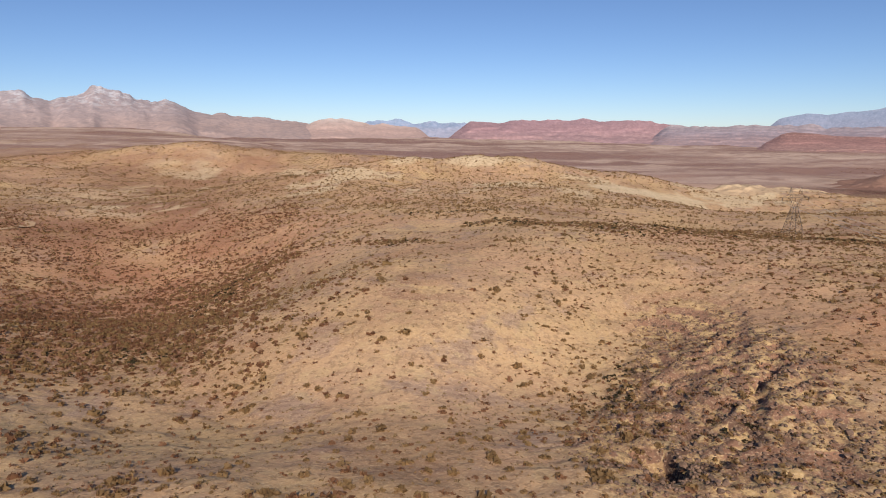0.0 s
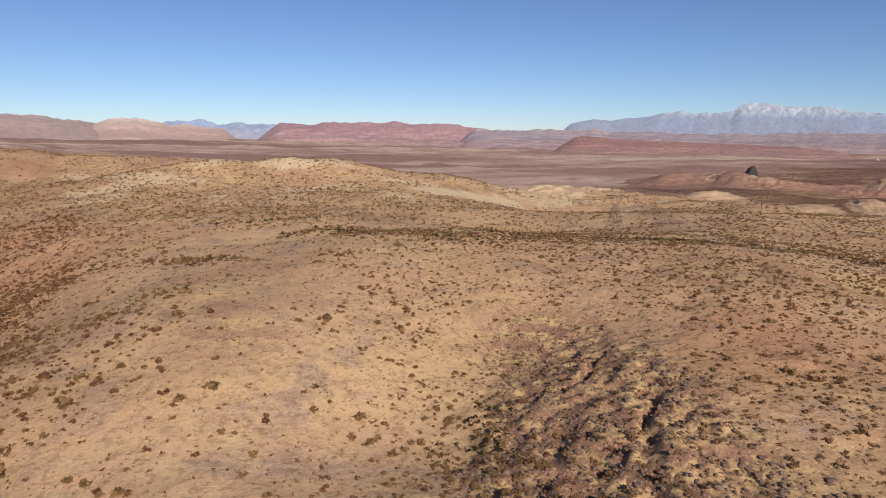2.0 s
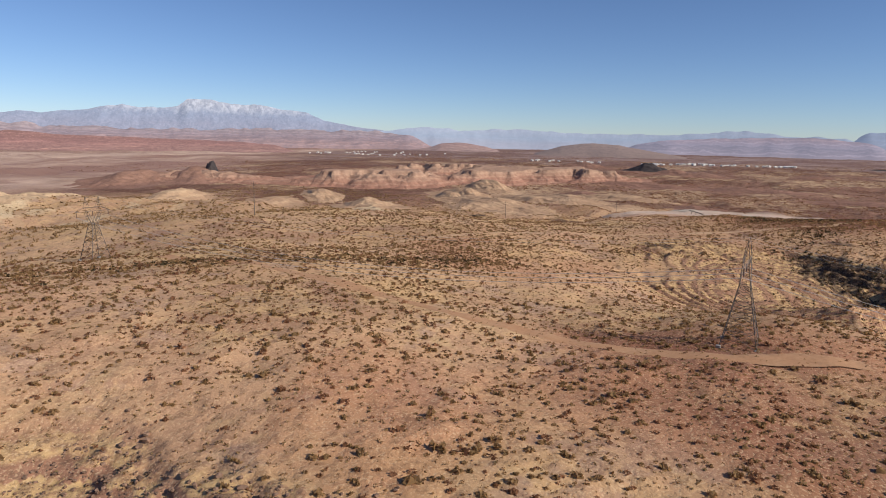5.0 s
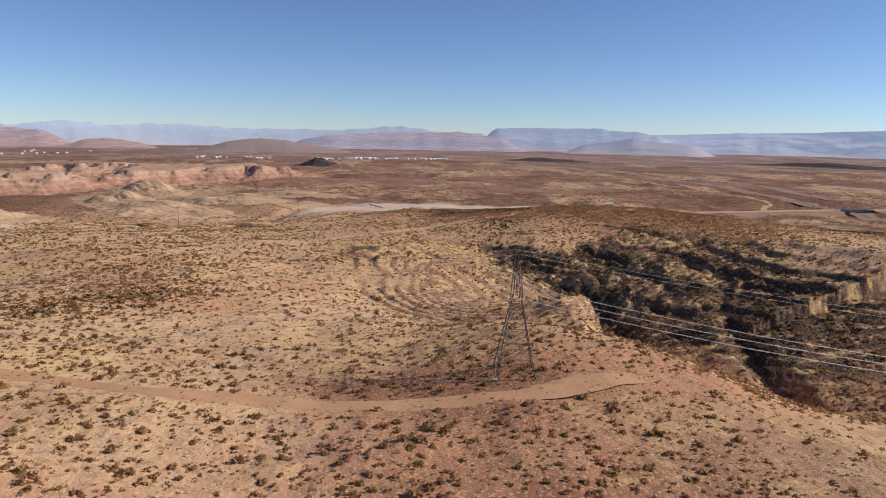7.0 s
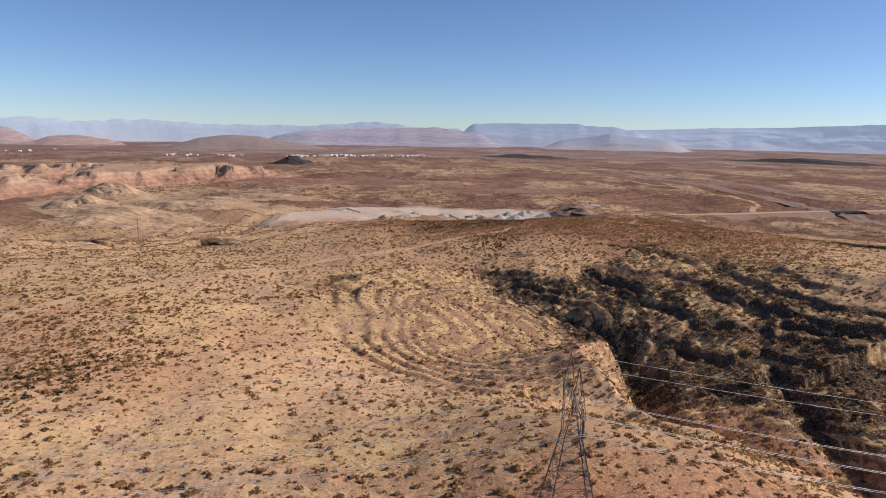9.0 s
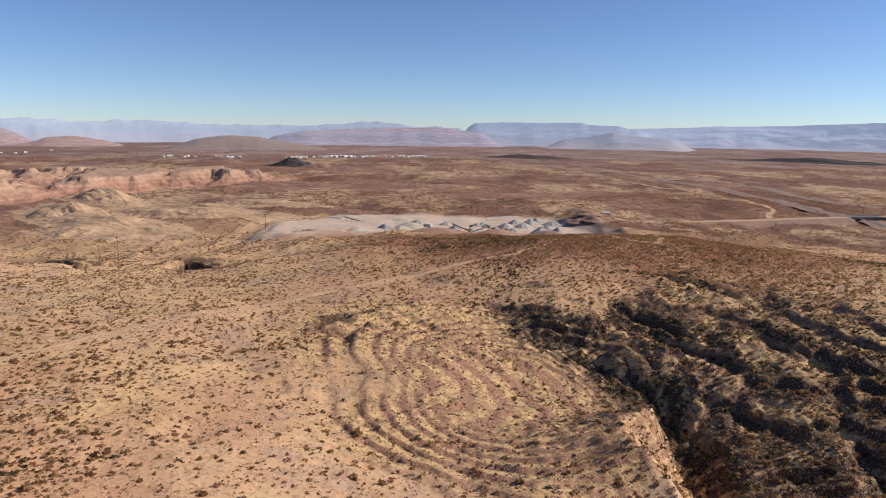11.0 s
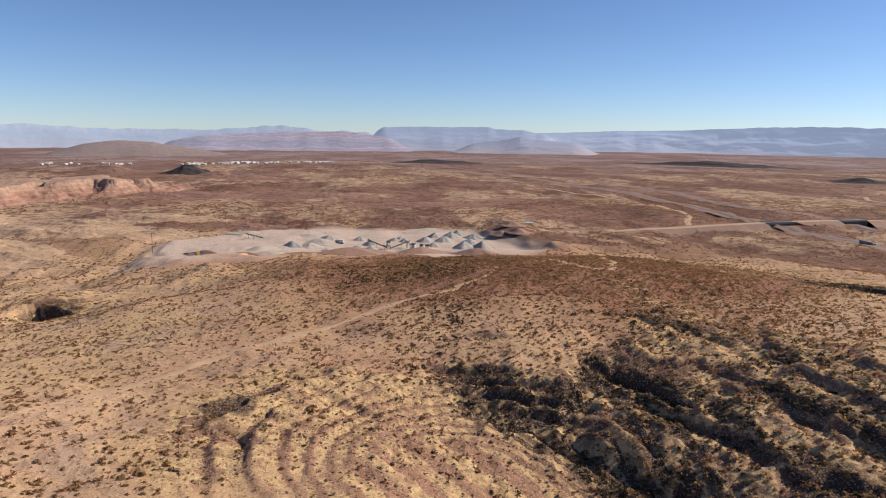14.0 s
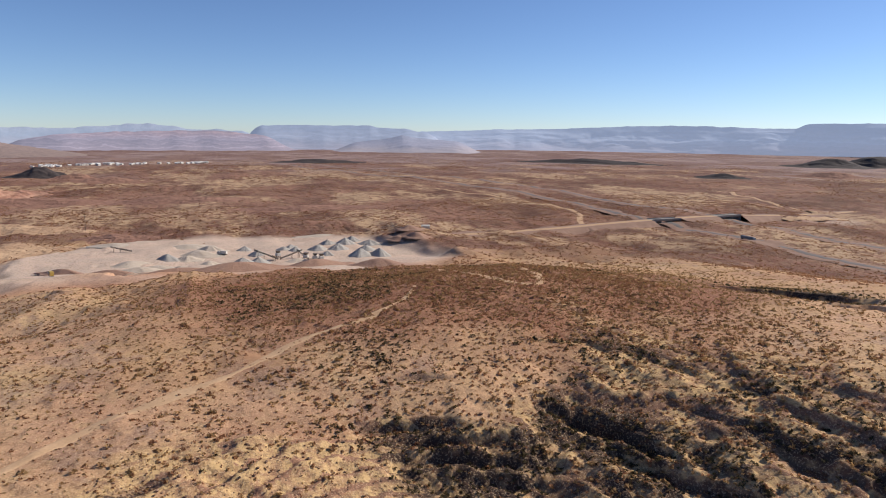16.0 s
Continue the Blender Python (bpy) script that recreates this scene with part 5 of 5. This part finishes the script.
def density(x, y):
    """How thick the brush stands, from 0 to 1."""
    n = fbm(x, y, 38, 4, 101)
    d = 0.24 + 0.20 * n + 0.12 * fbm(x, y, 12, 3, 105)
    edge, _, side = along(x, y, [(-11, 325), (-56, 289), (-84, 288), (-71, 215), (-55, 162), (-69, 158), (-84, 148), (-92, 127), (-150, 100)])
    d = d + 0.30 * ease((6 - side * edge + 6 * fbm(x, y, 18, 3, 107)) / 18)
    d = d + mound(x, y, -96, 166, 34, 0.8, 14) + mound(x, y, -87, 270, 14, 0.5, 26) + mound(x, y, 34, 136, 9, 0.45, 24, 0)
    for line, wide, thick in (([(10, 312), (32, 322), (52, 262), (66, 239), (92, 243), (120, 262), (143, 243), (158, 226), (182, 211), (204, 196), (236, 180)], 6, 1.0),
                              ([(-26, 358), (5, 360), (36, 360)], 4, 0.9), ([(-43, 289), (-14, 253), (3, 235)], 3, 0.7),
                              ([(-140, 140), (-104, 149), (-98, 161), (-86, 166), (-70, 162)], 5, 1.2),
                              ([(-160, 195), (-130, 188), (-111, 184), (-92, 178)], 5, 0.7), ([(251, 224), (281, 193), (320, 154), (345, 146)], 2.5, 0.5)):
        away = along(x, y, line)[0] + 3 * fbm(x, y, 20, 3, 103)
        d = d + thick * np.exp(-0.5 * (away / wide) ** 2)
    d = d + mound(x, y, 126, 78, 30, 0.35, 28) + mound(x, y, 240, 215, 45, 0.35, 18) + mound(x, y, 495, 15, 62, 0.6, 68) + mound(x, y, 475, -60, 50, 0.4, 40) + mound(x, y, 400, -15, 45, 0.35, 26) + mound(x, y, -140, 230, 60, 0.25)
    d = d + mound(x, y, 490, 5, 70, 0.5, 60) + mound(x, y, 350, 10, 45, 0.25, 30) - mound(x, y, 312, 100, 30, 0.3, 26) - mound(x, y, -5, 250, 45, 0.25, 70) - mound(x, y, -50, 320, 70, 0.3, 60) + mound(x, y, 530, 60, 30, 0.4, 14) + mound(x, y, 150, 118, 16, 0.3)
    d = d + mound(x, y, 236, 6, 30, 0.8, 24, 35) + mound(x, y, 252, -14, 20, 0.7, 18) + mound(x, y, 232, 38, 40, 0.2, 26) + mound(x, y, 284, 22, 24, 0.5, 18) + mound(x, y, 262, 0, 22, 0.4, 22) + mound(x, y, 250, 40, 30, 0.2, 18)
    d = d - mound(x, y, 183, 566, 46, 1.7, 13, 18)
    for line in ([(152, 215), (146.5, 140), (151, 103), (170, 52)], [(300, 212), (371, 163), (433, 96), (480, 46)]):
        d = np.where(along(x, y, line)[0] < 4.0, 0, d)
    return np.clip(d, 0, 1) * (1 - quarry_mask(x, y))


def scatter(rng, box, spacing, thick, most=10**6):
    """Random places in a box, thinned by how thick the growth is."""
    x0, y0, x1, y1 = box
    n = int((x1 - x0) * (y1 - y0) / spacing ** 2)
    x, y = rng.uniform(x0, x1, n), rng.uniform(y0, y1, n)
    keep = rng.uniform(0, 1, n) < thick(x, y)
    x, y = x[keep][:most], y[keep][:most]
    return x, y


def strewn(name, label, category, x, y, size, templates, material, rng, sink=0.0, squash=1.0):
    """Many small things joined into one mesh, each turned and sized by chance."""
    z = height(x, y) - sink * size
    out = []
    which = rng.integers(0, len(templates), len(x))
    a = rng.uniform(0, 2 * np.pi, len(x))
    for k, tpl in enumerate(templates):
        m = which == k
        c, s = np.cos(a[m])[:, None], np.sin(a[m])[:, None]
        sx = size[m][:, None]
        px = (c * tpl[:, 0] - s * tpl[:, 1]) * sx + x[m][:, None]
        py = (s * tpl[:, 0] + c * tpl[:, 1]) * sx + y[m][:, None]
        pz = tpl[:, 2] * sx * squash + z[m][:, None]
        out.append(np.stack([px, py, pz], -1).reshape(-1, 3))
    verts = np.concatenate(out)
    faces = np.arange(len(verts)).reshape(-1, 3)
    return tagged(new(name, mesh_of(name, verts, faces, material)), label, category, kind="stuff")


rng = np.random.default_rng(7)
FULL = [shrub_template(k, 20) for k in range(8)]
HALF = [shrub_template(20 + k, 10) for k in range(6)]
FEW = [shrub_template(40 + k, 5) for k in range(6)]
CORE = (-130, 60, 330, 330)

x, y = scatter(rng, CORE, 1.6, lambda x, y: 0.75 * density(x, y))
strewn("brush", "dark olive-brown creosote brush dotted over the ground", "shrub", x, y, np.clip(rng.lognormal(-0.38, 0.38, len(x)), 0.35, 1.8) * (1 + 0.35 * ease((60 - x) / 60)), FULL, BRUSH, rng)
x, y = scatter(rng, (-160, 70, -10, 330), 1.9, lambda x, y: 0.33 * density(x, y))
strewn("dry_brush", "rust-brown dry brush in the valley", "shrub", x, y, np.clip(rng.lognormal(0.05, 0.32, len(x)), 0.5, 2.2), FULL, BRUSH_RED, rng)
x, y = scatter(rng, (-330, 170, -55, 470), 2.5, lambda x, y: 0.75 * ease((-48 - x - 0.15 * (y - 200) + 14 * fbm(x, y, 30, 3, 161)) / 24) * ease((fbm(x, y, 26, 4, 163) + 0.75) / 0.7))
strewn("valley_brush", "rust-brown brush over the floor of the valley", "shrub", x, y, np.clip(rng.lognormal(0.25, 0.3, len(x)), 0.7, 2.2), HALF, BRUSH_RED, rng)
x, y = scatter(rng, (160, -190, 620, 330), 1.6, lambda x, y: density(x, y) * (1 - (x < 330) * (y > 60)))
strewn("brush", "dark olive-brown creosote brush dotted over the ground", "shrub", x, y, np.clip(rng.lognormal(-0.34, 0.42, len(x)), 0.3, 2.0), HALF, BRUSH, rng)
# where the dark brush stands, thickest along the painted shade of the gullies
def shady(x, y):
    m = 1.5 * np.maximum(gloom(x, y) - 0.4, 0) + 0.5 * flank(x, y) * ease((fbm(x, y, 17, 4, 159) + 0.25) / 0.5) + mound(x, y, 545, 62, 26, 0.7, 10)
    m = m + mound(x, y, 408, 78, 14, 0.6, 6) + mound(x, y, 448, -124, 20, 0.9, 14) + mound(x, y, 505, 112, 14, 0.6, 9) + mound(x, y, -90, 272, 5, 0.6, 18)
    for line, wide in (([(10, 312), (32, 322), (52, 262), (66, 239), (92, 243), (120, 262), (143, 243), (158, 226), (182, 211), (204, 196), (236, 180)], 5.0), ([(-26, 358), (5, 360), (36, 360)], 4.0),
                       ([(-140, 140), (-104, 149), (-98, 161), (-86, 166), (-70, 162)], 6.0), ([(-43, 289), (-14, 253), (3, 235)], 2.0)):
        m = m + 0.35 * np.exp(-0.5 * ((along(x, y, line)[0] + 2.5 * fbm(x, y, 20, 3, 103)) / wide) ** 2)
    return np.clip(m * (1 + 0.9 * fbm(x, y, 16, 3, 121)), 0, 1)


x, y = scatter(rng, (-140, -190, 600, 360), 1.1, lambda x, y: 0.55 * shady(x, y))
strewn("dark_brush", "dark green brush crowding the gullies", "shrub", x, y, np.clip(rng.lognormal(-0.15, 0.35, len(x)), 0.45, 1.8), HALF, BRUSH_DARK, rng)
x, y = scatter(rng, (-150, -60, 620, 330), 1.7, lambda x, y: 0.05 + 0.5 * density(x, y))
strewn("dry_brush", "rust-brown dry brush between the green", "shrub", x, y, np.clip(rng.lognormal(-0.3, 0.35, len(x)), 0.35, 1.7), HALF, BRUSH_RED, rng)
x, y = scatter(rng, (-70, 40, 340, 250), 1.1, lambda x, y: 0.10 + 0.16 * ease((x - 20) / 90) + 0.5 * density(x, y))
strewn("low_scrub", "tiny brown scrub and litter on the ground", "shrub", x, y, rng.uniform(0.25, 0.65, len(x)), FEW, BRUSH, rng)
x, y = scatter(rng, (-80, 60, 520, 300), 1.7, lambda x, y: 0.16 + 0.25 * (fbm(x, y, 30, 3, 111) > 0.1))
strewn("bunchgrass", "straw-coloured tufts of dry bunchgrass", "grass", x, y, rng.uniform(0.3, 0.75, len(x)), FEW, STRAW, rng)
x, y = scatter(rng, (330, -120, 620, 320), 1.7, lambda x, y: 0.08 + 0.4 * ease((fbm(x, y, 22, 4, 127) + 0.1) / 0.6))
strewn("low_scrub", "small brown scrub over the middle slopes", "shrub", x, y, rng.uniform(0.4, 0.95, len(x)), FEW, BRUSH_RED, rng)
x, y = scatter(rng, (420, -70, 620, 110), 1.5, lambda x, y: np.clip(mound(x, y, 500, 18, 55, 0.85, 55) + mound(x, y, 470, -45, 30, 0.5, 14), 0, 0.8) * ease((fbm(x, y, 14, 3, 123) + 0.7) / 0.9))
strewn("hill_brush", "dense red-brown brush over the crown of the hill", "shrub", x, y, rng.uniform(0.6, 1.5, len(x)), FEW, BRUSH_RED, rng)
x, y = scatter(rng, (430, -70, 620, 120), 1.8, lambda x, y: 0.8 * ease((fbm(x, y, 40, 4, 125) + 0.8 * mound(x, y, 530, 40, 40, 1.0, 45) - 0.5) / 0.3))
strewn("hill_brush", "dark olive brush in patches on the hill", "shrub", x, y, rng.uniform(0.7, 1.7, len(x)), FEW, BRUSH_DARK, rng)
far_boxes = ((-700, 330, 900, 900), (-700, 120, -130, 330), (620, -700, 1250, 330), (330, -700, 620, -190))
for box in far_boxes:
    x, y = scatter(rng, box, 3.1 if box[1] > 300 else 3.3, lambda x, y: (0.22 + 0.9 * density(x, y) + 0.35 * (fbm(x, y, 70, 3, 115) > 0.2)) * (1 - np.clip(mound(x, y, 183, 566, 48, 2.2, 14, 18) + mound(x, y, 330, 640, 26, 1.0, 12), 0, 1)) * (quarry_mask(x, y) < 0.1))
    strewn("far_brush", "dark brush dotted over the far slopes", "shrub", x, y, np.clip(rng.lognormal(0.3, 0.35, len(x)), 0.7, 2.8), FEW, BRUSH_RED if box[1] < -100 else BRUSH, rng)
x, y = scatter(rng, (900, -1700, 2900, 1700), 8.5, lambda x, y: 0.10 + 0.55 * ease((fbm(x, y, 150, 5, 131) - 0.05) / 0.4))
strewn("plain_brush", "clumps of brown brush over the far plain", "shrub", x, y, rng.uniform(1.6, 4.2, len(x)), FEW, BRUSH_RED, rng, 0.0, 0.7)
STONES = [stone_template(60 + k) for k in range(6)]
ROCK = Mat("lilac_brown_rock", 0.95, 0.0, 0.15)
ROCK = ROCK.done(ROCK.mix(ROCK.piece(), ROCK.mix(ROCK.ramp(ROCK.noise(1.2, 4), 0.35, 0.65), (0.25, 0.150, 0.102), (0.33, 0.205, 0.140)), (0.13, 0.082, 0.058)))
x, y = scatter(rng, (0, 60, 420, 170), 0.8, lambda x, y: 0.75 * ease((rocky(x, y) - 0.35) / 0.4) * (1 - 0.8 * (x > 200)))
strewn("rubble", "lilac-brown rubble on the ledges and the outcrop", "stones", x, y, np.clip(rng.lognormal(-0.8, 0.5, len(x)), 0.2, 1.6), STONES, ROCK, rng, -0.15)


# ---- shrubs and boulders that stand out singly ----
def soup(name, tpl, material):
    return mesh_of(name, tpl, np.arange(len(tpl)).reshape(-1, 3), material)


BUSH = [soup("creosote_bush", shrub_template(80 + k, 60), BRUSH if k < 4 else BRUSH_RED) for k in range(6)]
x, y = scatter(rng, (-60, 80, 250, 230), 6.5, lambda x, y: 0.4 + density(x, y), 270)
seat = height(x, y)
for k in range(len(x)):
    size = float(np.clip(rng.lognormal(0.0, 0.25), 0.6, 1.7)) * (1.0 if x[k] < 40 else 0.8)
    ob = new("creosote_bush", BUSH[k % 6])
    ob.matrix_basis = pose(x[k], y[k], seat[k] - 0.03, 0, 0, 47 * k) @ Matrix.Scale(size, 4)
    tagged(ob, "olive-brown creosote bush on sandy ground" if k % 6 < 4 else "rust-brown dry bush on sandy ground", "shrub", "bushes on the plateau")
BLOCK = [soup("boulder", stone_template(90 + k), ROCK) for k in range(6)]
x, y = scatter(rng, (20, 70, 110, 165), 1.9, lambda x, y: 0.6 * ease((rocky(x, y) - 0.5) / 0.3), 280)
seat = height(x, y)
for k in range(len(x)):
    size = float(np.clip(rng.lognormal(-0.25, 0.35), 0.4, 1.7))
    ob = new("boulder", BLOCK[k % 6])
    ob.matrix_basis = pose(x[k], y[k], seat[k] + 0.12 * size, 0, 0, 61 * k) @ Matrix.Scale(size, 4)
    tagged(ob, "angular lilac-brown boulder on the rock outcrop", "boulder", "boulders of the outcrop")
